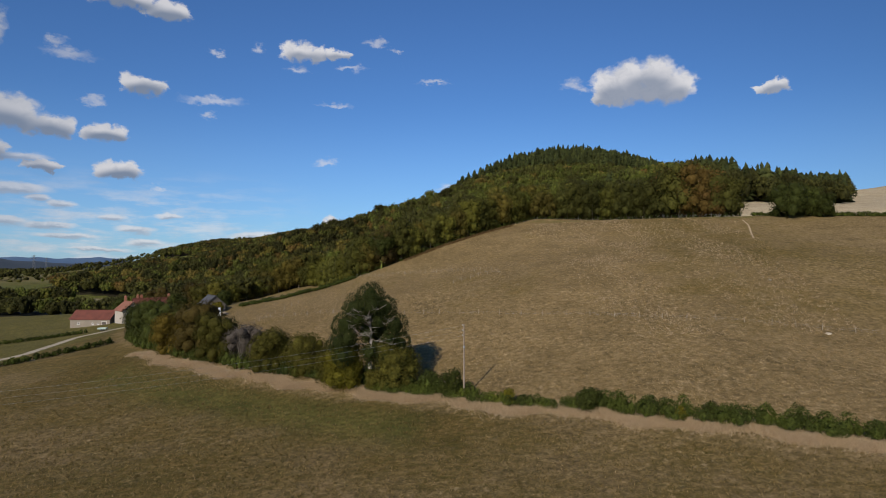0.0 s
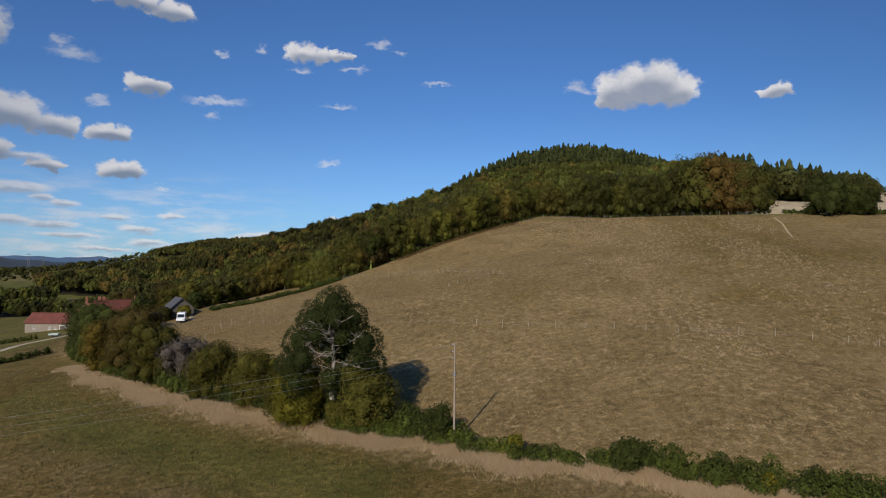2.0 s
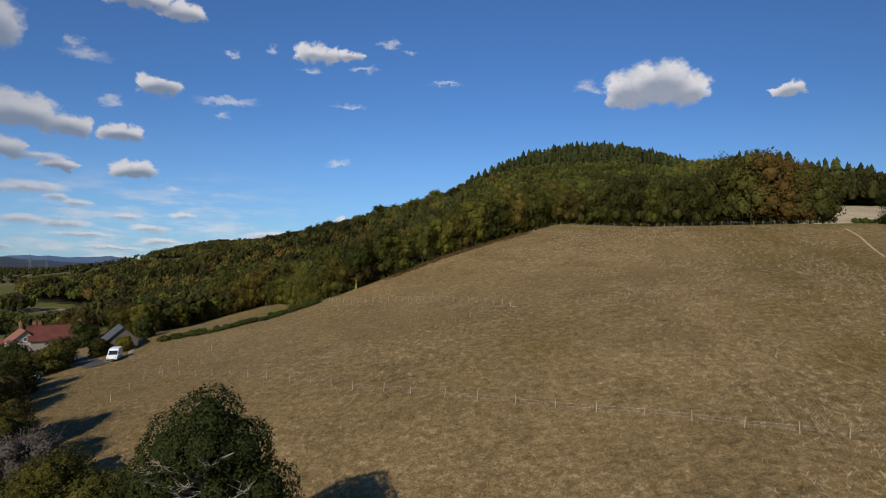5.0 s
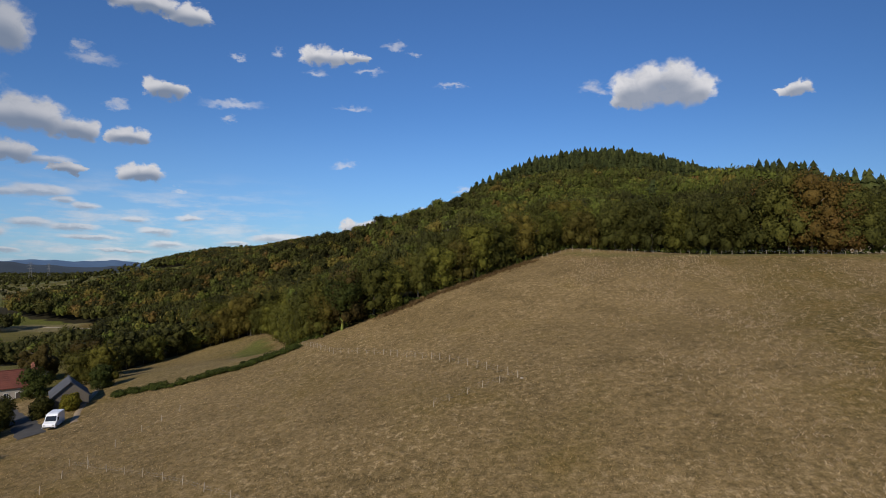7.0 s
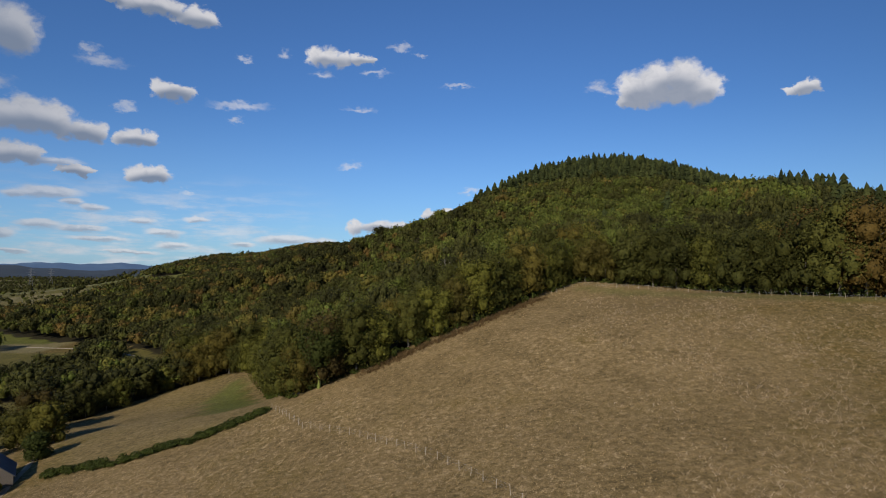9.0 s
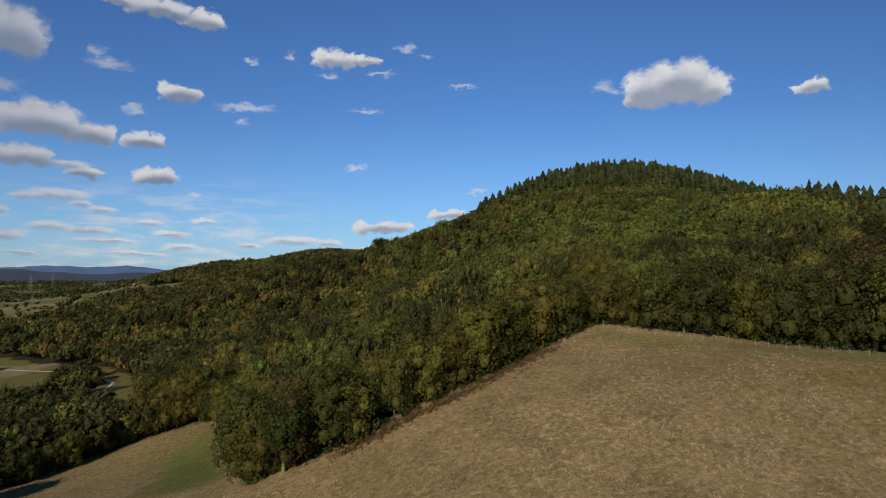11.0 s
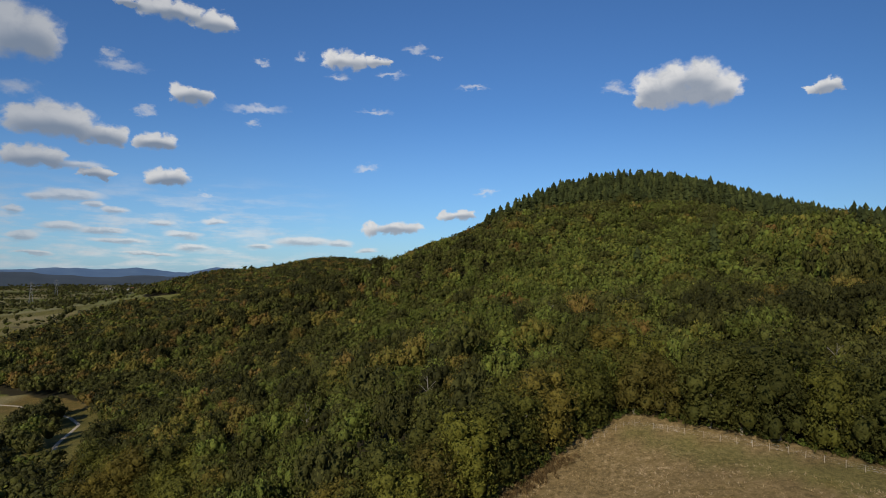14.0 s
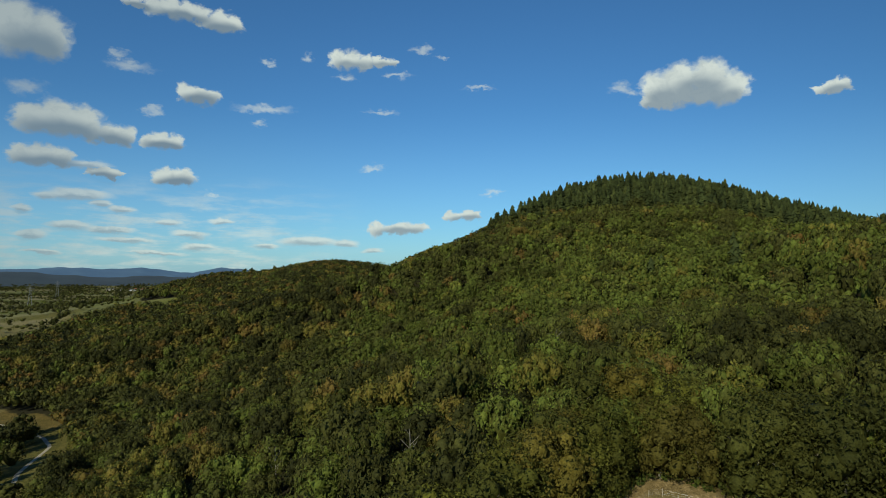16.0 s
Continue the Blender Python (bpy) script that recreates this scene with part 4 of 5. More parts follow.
rng = np.random.default_rng(41)
line = np.array(HEDGE_LINE[1:11] + [(-64, 128)])
seg = np.linalg.norm(np.diff(line, axis=0), axis=1)
t = rng.uniform(0, seg.sum(), 34000)
k = np.searchsorted(np.cumsum(seg), t).clip(0, len(seg) - 1)
s = (t - np.r_[0, np.cumsum(seg)][k]) / seg[k]
at = line[k] + (line[k + 1] - line[k]) * s[:, None]
side_way = np.stack([-(line[k + 1] - line[k])[:, 1], (line[k + 1] - line[k])[:, 0]], -1) / seg[k][:, None]
out = rng.normal(1.4, 0.75, 34000) + 0.7 * np.sin(t * 0.35) + 0.5 * np.sin(t * 0.83 + 1.0)
tufts("tall_dry_grass", at[:, 0] + side_way[:, 0] * out, at[:, 1] + side_way[:, 1] * out, 0.62, STRAW, "tall bleached dry grass along the hedge", 42, 5, 0.75, 0.022, 0.62)
keep_out = [(-60, 100), (-10, 88), (9, 78), (36, 64), (70, 50), (70, 100), (100, 200), (40, 248), (0, 218), (-28, 205), (-66, 190), (-64, 160)]
gx1, gy1 = rng.uniform(-66, 100, 130000), rng.uniform(60, 250, 130000)
ok = inside(keep_out, gx1, gy1) & (rng.uniform(0, 1, 130000) < np.clip(1.3 - gy1 / 260, 0.15, 1))
tufts("field_stubble", gx1[ok], gy1[ok], 0.24, STUBBLE, "short dry stubble and grass tufts on the sloping field", 43, 4, 0.9, 0.03, 0.55)
gx1, gy1 = rng.uniform(30, 108, 15000), rng.uniform(95, 236, 15000)
clumped = np.array([noise.noise((a * 0.09, b * 0.05, 7.0)) for a, b in zip(gx1, gy1)])
ok = inside(keep_out, gx1, gy1) & (clumped > rng.uniform(-0.25, 0.5, 15000))
tufts("pale_tussocks", gx1[ok], gy1[ok], 0.42, STRAW, "bleached grass tussocks scattered over the upper field", 46, 6, 0.9, 0.03, 0.6)
gx1, gy1 = rng.uniform(-75, 55, 44000), rng.uniform(45, 130, 44000)
ok = inside([(62, 48), (36, 60), (9, 74), (-10, 84), (-37, 101), (-68, 128), (-90, 128), (-60, 45), (0, 45)], gx1, gy1)
tufts("meadow_grass", gx1[ok], gy1[ok], 0.3, STUBBLE, "rough green and straw coloured meadow grass", 44, 4, 0.9, 0.035, 0.2)
line = np.array([(-13, 211.0), (-3, 217.2), (7.5, 223.6), (17.8, 233.8), (26.5, 242.4)])
t = rng.uniform(0, 0.999, 800) * (len(line) - 1)
k = t.astype(int)
at = line[k] + (line[k + 1] - line[k]) * (t - k)[:, None] + rng.normal(0, 1.1, (800, 2)) + (0.6, -0.3)
tufts("dry_bracken", at[:, 0], at[:, 1], 0.8, grass("rusty_bracken", [(0.0, (0.09, 0.058, 0.024)), (1.0, (0.22, 0.145, 0.065))]), "rust coloured dry bracken along the wood's edge", 45, 6, 0.5, 0.06)


# ---- the farm ----
def wall_material(name, colour, stone, joint):
    """Rubble stone under worn lime wash."""
    m, k, s = material(name)
    at = k.add("ShaderNodeTexCoord").outputs["Object"]
    cells = k.add("ShaderNodeTexVoronoi")
    cells.feature = "DISTANCE_TO_EDGE"
    cells.inputs["Scale"].default_value = 2.6
    k.join(at, cells.inputs["Vector"])
    face = k.span(cells.outputs["Distance"], 0.02, 0.09)
    stain = k.noise(at, 0.5, 4.0)
    tone = k.ramp(stain, [(0.3, [c * 0.72 for c in colour]), (0.7, colour)])
    k.join(k.mix(face, (*joint, 1), k.mix(k.noise(at, 1.6), tone, (*stone, 1))), s.inputs["Base Color"])
    s.inputs["Roughness"].default_value = 0.9
    bump(k, s, face, 0.5, 0.03)
    return m


STONE = wall_material("pale_rubble_wall", (0.29, 0.245, 0.19), (0.235, 0.195, 0.15), (0.20, 0.17, 0.13))
DARK_STONE = wall_material("dark_rubble_wall", (0.155, 0.13, 0.10), (0.125, 0.105, 0.08), (0.10, 0.085, 0.07))
LIME = wall_material("lime_washed_wall", (0.46, 0.41, 0.35), (0.38, 0.33, 0.27), (0.33, 0.29, 0.24))
TILE_RED = plain("red_roof_tiles", (0.125, 0.036, 0.022), 0.85, 0, 1.5, 0.35, 0.5)
TILE_ORANGE = plain("weathered_orange_tiles", (0.210, 0.085, 0.048), 0.85, 0, 1.5, 0.35, 0.5)
SLATE = plain("grey_slates", (0.058, 0.058, 0.062), 0.8, 0, 2.0, 0.3, 0.3)
BRICK = plain("red_chimney_brick", (0.33, 0.13, 0.08), 0.85, 0, 4.0, 0.3, 0.4)
DOOR_WOOD = plain("dark_painted_wood", (0.075, 0.060, 0.050), 0.6, 0, 3.0, 0.3, 0.2)
FRAME = plain("white_window_frame", (0.70, 0.68, 0.63), 0.5, 0, 3.0, 0.1, 0.0)
PANE = plain("dark_window_glass", (0.020, 0.024, 0.030), 0.08, 0, 1.0, 0.2, 0.0)
WHITE_PAINT = plain("white_car_paint", (0.80, 0.81, 0.82), 0.25, 0, 0.6, 0.05, 0.0)
RUBBER = plain("black_rubber", (0.020, 0.020, 0.020), 0.8, 0, 5.0, 0.2, 0.1)
STEEL = plain("grey_galvanised_steel", (0.40, 0.41, 0.42), 0.45, 0.8, 2.0, 0.15, 0.0)
POST_WOOD = plain("weathered_split_chestnut", (0.34, 0.28, 0.20), 0.9, 0, 6.0, 0.3, 0.3)
POLE_WOOD = plain("weathered_pole_wood", (0.25, 0.20, 0.155), 0.85, 0, 3.0, 0.25, 0.3)
GRAVEL = plain("pale_limestone_gravel", (0.34, 0.285, 0.205), 0.95, 0, 2.0, 0.3, 0.5)
TARMAC = plain("dark_yard_tarmac", (0.045, 0.042, 0.038), 0.9, 0, 2.0, 0.3, 0.4)


def roof_of(house, w, d, eaves, ridge, mat, over=0.35, rows=9):
    """Two roof slabs under a ridge cap, with overlapping tile courses as pieces."""
    pitch = (ridge - eaves) / (d / 2)
    run, low = d / 2 + over, eaves - over * pitch
    x0, x1 = -w / 2 - over, w / 2 + over
    bm = bmesh.new()
    prof = [(-run, low), (0, ridge), (run, low), (run, low + 0.10), (0, ridge + 0.10), (-run, low + 0.10)]
    a, b = [[bm.verts.new((x, py, pz)) for py, pz in prof] for x in (x0, x1)]
    for i in range(6):
        bm.faces.new((a[i], b[i], b[(i + 1) % 6], a[(i + 1) % 6]))
    for ring in (a, b[::-1]):
        bm.faces.new((ring[0], ring[1], ring[4], ring[5]) if ring is a else (ring[5], ring[4], ring[1], ring[0]))
        bm.faces.new((ring[1], ring[2], ring[3], ring[4]) if ring is a else (ring[4], ring[3], ring[2], ring[1]))
    bmesh.ops.recalc_face_normals(bm, faces=bm.faces)
    roof_ob = part("roof", bm, mat, house)
    bm = bmesh.new()
    box(bm, x0, x1, -0.15, 0.15, ridge + 0.09, ridge + 0.24)
    part("ridge_cap", bm, mat, roof_ob)
    for side in (-1, 1):
        for k in range(rows):
            y0, y1 = run * (1 - k / rows), run * (1 - (k + 1.1) / rows)
            y1 = max(y1, 0.02)
            bm = bmesh.new()
            c = [bm.verts.new((x, side * y, ridge - pitch * y + up)) for x in (x0, x1) for y, up in ((y0, 0.104), (y1, 0.104), (y1, 0.125), (y0, 0.18))]
            bm.faces.new(c[:4]), bm.faces.new(c[4:])
            for i in range(4):
                bm.faces.new((c[i], c[(i + 1) % 4], c[4 + (i + 1) % 4], c[4 + i]))
            bmesh.ops.recalc_face_normals(bm, faces=bm.faces)
            part("tile_course", bm, mat, roof_ob)
    return roof_ob


def opening(house, kind, x, y, z, w, h, turn, wall_off=0.0):
    """A window or door set in a wall: frame, panes or leaf, sill. Its face looks along -y before the turn."""
    m = pose(x, y, z, 0, 0, turn)

    def put(name, parts, mat, parent, label=""):
        bm = bmesh.new()
        for b in parts:
            box(bm, *b)
        bmesh.ops.transform(bm, matrix=m, verts=bm.verts)
        return part(name, bm, mat, parent, label)

    if kind == "window":
        frame_ob = put("window", [(-w / 2, -w / 2 + 0.08, -0.05, 0.03, 0, h), (w / 2 - 0.08, w / 2, -0.05, 0.03, 0, h), (-w / 2, w / 2, -0.05, 0.03, 0, 0.08),
                                  (-w / 2, w / 2, -0.05, 0.03, h - 0.08, h), (-0.03, 0.03, -0.04, 0.02, 0, h)], FRAME, house, "white framed window")
        put("pane", [(-w / 2 + 0.05, -0.02, -0.025, -0.01, 0.05, h - 0.05)], PANE, frame_ob)
        put("pane", [(0.02, w / 2 - 0.05, -0.025, -0.01, 0.05, h - 0.05)], PANE, frame_ob)
        put("sill", [(-w / 2 - 0.1, w / 2 + 0.1, -0.14, 0.0, -0.1, -0.003)], FRAME, frame_ob)
    else:
        leaf = put("door", [(-w / 2, w / 2, -0.04, 0.02, 0, h)], DOOR_WOOD, house, "dark wooden door")
        put("door_frame", [(-w / 2 - 0.12, -w / 2, -0.06, 0.02, 0, h + 0.12), (w / 2, w / 2 + 0.12, -0.06, 0.02, 0, h + 0.12), (-w / 2, w / 2, -0.06, 0.02, h, h + 0.12)], FRAME, leaf)


def gabled(name, x, y, z, turn, w, d, eaves, ridge, wall, roof, label, openings=(), chimneys=()):
    """A house with gables at its ends: ridge along its own x."""
    house = new(name)
    house.matrix_basis = pose(x, y, z, 0, 0, turn)
    bm = bmesh.new()
    prof = [(-d / 2, -1.5), (d / 2, -1.5), (d / 2, eaves), (0, ridge - 0.05), (-d / 2, eaves)]
    a, b = [[bm.verts.new((s * w / 2, py, pz)) for py, pz in prof] for s in (-1, 1)]
    bm.faces.new(a), bm.faces.new(b[::-1])
    for i in range(5):
        bm.faces.new((a[i], b[i], b[(i + 1) % 5], a[(i + 1) % 5]))
    bmesh.ops.recalc_face_normals(bm, faces=bm.faces)
    part("wall", bm, wall, house)
    roof_ob = roof_of(house, w, d, eaves, ridge, roof, rows=0 if "village" in name else 9)
    for cx, cy, top in chimneys:
        bm = bmesh.new()
        box(bm, cx - 0.35, cx + 0.35, cy - 0.3, cy + 0.3, ridge - 1.2, top)
        box(bm, cx - 0.42, cx + 0.42, cy - 0.37, cy + 0.37, top - 0.25, top - 0.1)
        for o in (-0.15, 0.15):
            rod(bm, (cx + o, cy, top), (cx + o, cy, top + 0.4), 0.11, 0.09, 8)
        part("chimney", bm, BRICK, roof_ob, "red brick chimney")
    for kind, side, along, up, ow, oh in openings:
        if side == "front":
            opening(house, kind, along, -d / 2 - 0.004, up, ow, oh, 0)
        elif side == "back":
            opening(house, kind, along, d / 2 + 0.004, up, ow, oh, 180)
        elif side == "west":
            opening(house, kind, -w / 2 - 0.004, along, up, ow, oh, -90)
        else:
            opening(house, kind, w / 2 + 0.004, along, up, ow, oh, 90)
    return tagged(house, label, "house" if "house" in name else "barn")


gabled("barn", -124.3, 212.5, 2.6, -3, 14.5, 7.0, 3.2, 5.9, STONE, TILE_RED, "long low stone barn with a red tiled roof",
       [("window", "front", -4.2, 1.2, 0.8, 0.7), ("window", "front", 1.0, 1.2, 0.8, 0.7), ("window", "front", 3.0, 1.2, 0.8, 0.7), ("door", "front", 5.2, 0.1, 1.6, 2.2)])
gabled("farmhouse", -103.5, 211.0, 6.0, 44, 12.5, 7.2, 3.6, 7.0, LIME, TILE_RED, "pale farmhouse with a dark red tiled roof",
       [("window", "front", 4.6, 1.0, 1.0, 1.3), ("door", "front", 2.4, 0.1, 1.1, 2.1), ("window", "front", 0.0, 1.0, 1.0, 1.3), ("window", "east", 0.0, 3.4, 0.8, 1.0)],
       [(5.6, 0.0, 8.2), (-3.6, 0.2, 8.1), (-4.8, 0.2, 8.1)])
gabled("farmhouse_wing", -110.0, 207.5, 5.0, 134, 9.0, 6.5, 4.2, 7.0, LIME, TILE_ORANGE, "farmhouse wing with a weathered orange tiled roof",
       [("window", "west", 0.0, 4.4, 0.8, 1.0), ("window", "west", -1.5, 1.0, 0.9, 1.3), ("door", "west", 1.4, 0.1, 1.1, 2.1), ("window", "front", 2.0, 1.2, 0.9, 1.3)],
       [(3.8, 0.0, 8.8)])
gabled("slate_shed", -75.2, 192.5, 9.9, -53, 8.0, 6.4, 2.2, 5.0, DARK_STONE, SLATE, "small stone shed with a steep grey slate roof",
       [("door", "east", 0.0, 0.1, 1.2, 2.0)])


def surface(name, line, wide, mat, label, lift=0.10, rough=0.0):
    """A road or yard laid on the land, along a line."""
    pts = []
    for (x0, y0), (x1, y1) in zip(line, line[1:]):
        steps = max(2, int(math.hypot(x1 - x0, y1 - y0) / 1.5))
        pts += [(x0 + (x1 - x0) * i / steps, y0 + (y1 - y0) * i / steps) for i in range(steps)]
    pts.append(line[-1])
    pts = np.array(pts)
    for _ in range(4):
        pts[1:-1] = (pts[:-2] + 2 * pts[1:-1] + pts[2:]) / 4
    way = np.gradient(pts, axis=0)
    way /= np.linalg.norm(way, axis=1)[:, None]
    nrm = np.stack([-way[:, 1], way[:, 0]], -1)
    cols = []
    for s in (-0.5, -0.2, 0.2, 0.5):
        edge = wide * s * (1 + rough * np.sin(np.arange(len(pts)) * 1.7 + s * 9))
        p = pts + nrm * edge[:, None]
        cols.append(np.column_stack([p, land(p[:, 0], p[:, 1]) + lift - (0.16 if abs(s) == 0.5 else 0)]))
    v = np.stack(cols, 1).reshape(-1, 3)
    idx = np.arange(len(v)).reshape(-1, 4)
    q = np.stack([idx[:-1, :-1], idx[:-1, 1:], idx[1:, 1:], idx[1:, :-1]], -1).reshape(-1, 4)
    return tagged(new(name, mesh_of(name, v, q, mat, smooth=True)), label, "road", kind="structure")


surface("road_track", [(-150, 92), (-126, 112), (-106, 130), (-101.5, 143), (-104.5, 160), (-108, 175), (-102, 187), (-92, 190)], 3.2, GRAVEL, "pale gravel farm track", 0.12, 0.12)
surface("road_lane", [(-128, 330), (-137, 341), (-150, 360), (-158.5, 378), (-168, 399), (-183, 414), (-208, 431), (-232, 441), (-262, 446)], 1.7, GRAVEL, "narrow pale lane through the valley", 0.14, 0.1)
surface("pavement_yard", [(-96, 200), (-86, 190), (-76, 181), (-68, 172)], 5.0, TARMAC, "dark tarmac farmyard", 0.12, 0.1)
surface("road_path", [(-64, 177), (-69, 186), (-74, 199), (-78, 208)], 1.4, plain("trodden_earth", (0.24, 0.18, 0.11), 0.95, 0, 2.0, 0.3, 0.4), "worn earth path past the shed", 0.11, 0.2)
surface("road_field_path", [(90.5, 172), (94.5, 181), (100.5, 194), (103, 203)], 0.8, plain("trodden_straw", (0.36, 0.27, 0.155), 0.95, 0, 2.0, 0.3, 0.4), "faint pale trodden path up the field", 0.06, 0.4)


# ---- vehicles ----
def body_profile(bm, prof, wide, top_in=0.12):
    """A car body: a side outline swept across, drawn in towards the roof."""
    high = max(p[1] for p in prof)
    rows = []
    for s in (-1, -0.94, 0.94, 1):
        squash = 0.06 if abs(s) == 1 else 0.0
        rows.append([bm.verts.new((x, s * wide / 2 * (1 - top_in * max(0, z - 0.9) / high), z - (squash if z > high * 0.7 else 0))) for x, z in prof])
    k = len(prof)
    for a, b in zip(rows, rows[1:]):
        for i in range(k):
            bm.faces.new((a[i], a[(i + 1) % k], b[(i + 1) % k], b[i]))
    bm.faces.new(rows[0]), bm.faces.new(rows[-1][::-1])
    bmesh.ops.recalc_face_normals(bm, faces=bm.faces)


def vehicle(name, x, y, turn, prof, wide, length, glass, label, category, paint):
    car = new(name)
    car.matrix_basis = pose(x, y, ground_z(x, y) + 0.12, 0, 0, turn)
    bm = bmesh.new()
    body_profile(bm, prof, wide)
    body = part("body", bm, paint, car)
    for gx0, gx1, z0, z1 in glass:
        for s in (-1, 1):
            bm = bmesh.new()
            yy = s * wide / 2 * 0.975
            box(bm, gx0, gx1, yy - 0.03, yy + 0.03, z0, z1)
            part("side_window", bm, PANE, body)
    for wx in (-length * 0.31, length * 0.31):
        for s in (-1, 1):
            bm = bmesh.new()
            rod(bm, (wx, s * (wide / 2 - 0.2), 0.32), (wx, s * (wide / 2 + 0.01), 0.32), 0.33, 0.33, 16)
            wheel = part("wheel", bm, RUBBER, car)
            bm = bmesh.new()
            rod(bm, (wx, s * (wide / 2 - 0.1), 0.32), (wx, s * (wide / 2 + 0.025), 0.32), 0.2, 0.19, 12)
            part("rim", bm, STEEL, wheel)
    for end in (-1, 1):
        bm = bmesh.new()
        box(bm, end * length / 2 - 0.06, end * length / 2 + 0.06, -wide * 0.46, wide * 0.46, 0.32, 0.52)
        part("bumper", bm, RUBBER, car)
    for s in (-1, 1):
        bm = bmesh.new()
        box(bm, -length / 2 - 0.03, -length / 2 + 0.08, s * wide * 0.36 - 0.14, s * wide * 0.36 + 0.14, 0.68, 0.86)
        part("headlight", bm, STEEL, car, "clear headlight")
    return car, body


VAN = [(-2.6, 0.35), (-2.62, 0.8), (-2.45, 1.05), (-1.75, 1.25), (-1.1, 2.05), (-0.8, 2.35), (-0.2, 2.48), (2.4, 2.48), (2.6, 2.3), (2.62, 0.35)]
van, body = vehicle("van", -67.2, 176.4, 108, VAN, 2.0, 5.2, [(-1.3, -0.55, 1.3, 1.85)], "white panel van parked at the edge of the yard", "van", WHITE_PAINT)
bm = bmesh.new()
v = [bm.verts.new(p) for p in ((-1.72, -0.86, 1.3), (-1.72, 0.86, 1.3), (-1.14, 0.78, 2.06), (-1.14, -0.78, 2.06))]
f = bm.faces.new(v)
r = bmesh.ops.extrude_face_region(bm, geom=[f])
bmesh.ops.translate(bm, vec=(-0.04, 0, 0.03), verts=[e for e in r["geom"] if isinstance(e, bmesh.types.BMVert)])
part("windscreen", bm, PANE, body)
tagged(van, "white panel van parked at the edge of the yard", "van")
CAR = [(-2.0, 0.3), (-2.05, 0.65), (-1.9, 0.82), (-0.95, 0.98), (-0.35, 1.42), (0.9, 1.45), (1.65, 1.05), (2.0, 0.95), (2.03, 0.3)]
car, body = vehicle("car", -77.0, 164.0, 20, CAR, 1.72, 4.0, [(-0.6, 0.1, 1.0, 1.36), (0.2, 0.95, 1.0, 1.36)], "", "car", WHITE_PAINT)
tagged(car, "small white car parked under the farm trees", "car")
trailer = new("trailer")
trailer.matrix_basis = pose(-106.5, 185.5, ground_z(-106.5, 185.5) + 0.15, 0, 0, 10)
bm = bmesh.new()
for b in ((-1.2, 1.2, -0.9, 0.9, 0.5, 0.58), (-1.2, 1.2, -0.9, -0.85, 0.58, 0.95), (-1.2, 1.2, 0.85, 0.9, 0.58, 0.95), (-1.2, -1.15, -0.85, 0.85, 0.58, 0.95), (1.15, 1.2, -0.85, 0.85, 0.58, 0.95)):
    box(bm, *b)
part("tray", bm, plain("faded_mint_paint", (0.36, 0.45, 0.40), 0.6, 0, 2.0, 0.15, 0.1), trailer, "faded mint green tray")
bm = bmesh.new()
rod(bm, (1.2, 0, 0.5), (2.3, 0, 0.42), 0.05, 0.04, 6)
part("drawbar", bm, STEEL, trailer)
for s in (-1, 1):
    bm = bmesh.new()
    rod(bm, (0, s * 0.95, 0.3), (0, s * 1.12, 0.3), 0.32, 0.32, 14)
    part("wheel", bm, RUBBER, trailer)
tagged(trailer, "faded mint green farm trailer beside the track", "trailer")

# trees round the farm
rng = np.random.default_rng(51)
for x, y, h, w, mat, label in ((-93, 207, 7.5, 7.5, DARK_GREEN, "dark green tree beside the farmhouse"), (-88, 216, 9.5, 9.0, OLIVE, "green tree behind the slate shed"),
                               (-97, 232, 12.5, 11.0, RUSSET, "browning tree behind the farmhouse"),
                               (-112, 234, 11.0, 12.0, RUSSET, "browning tree behind the farmhouse"), (-76, 185.5, 4.0, 4.5, OLIVE, "olive bush beside the shed"), (-78.5, 173, 5.5, 7.0, OLIVE, "olive tree beside the van"), (-76, 159, 4.0, 5.0, DARK_GREEN, "dark green bush beside the yard"),
                               (-71.3, 187.0, 3.4, 3.6, YELLOW_GREEN, "yellow-green bush beside the shed"), (-81, 180.5, 6.3, 6.5, OLIVE, "olive tree in the farmyard"), (-79.0, 154.0, 9.0, 8.5, DARK_GREEN, "dark green tree beside the farm track"),
                               (-88, 175, 7.5, 8.5, DARK_GREEN, "dark green tree in the farmyard"),
                               (-83, 163, 8.0, 8.5, DARK_GREEN, "dark green tree beside the yard gate"), (-121, 222, 8.0, 8.5, DARK_GREEN, "dark green tree beside the barn"),
                               (-75.5, 204, 5.5, 5.2, DARK_GREEN, "dark green tree beside the path"), (-83, 217, 9.8, 9.5, OLIVE, "light green tree behind the shed"),
                               (-70, 152, 7.5, 8.0, OLIVE, "olive tree at the end of the hedge")):
    tree = hedge_tree(rng, x, y, h, w, mat, label, "farm_tree" if h > 5 else "bush", 0.2, 2400, 0.17, 18)
    tree["group"] = "trees round the farm"
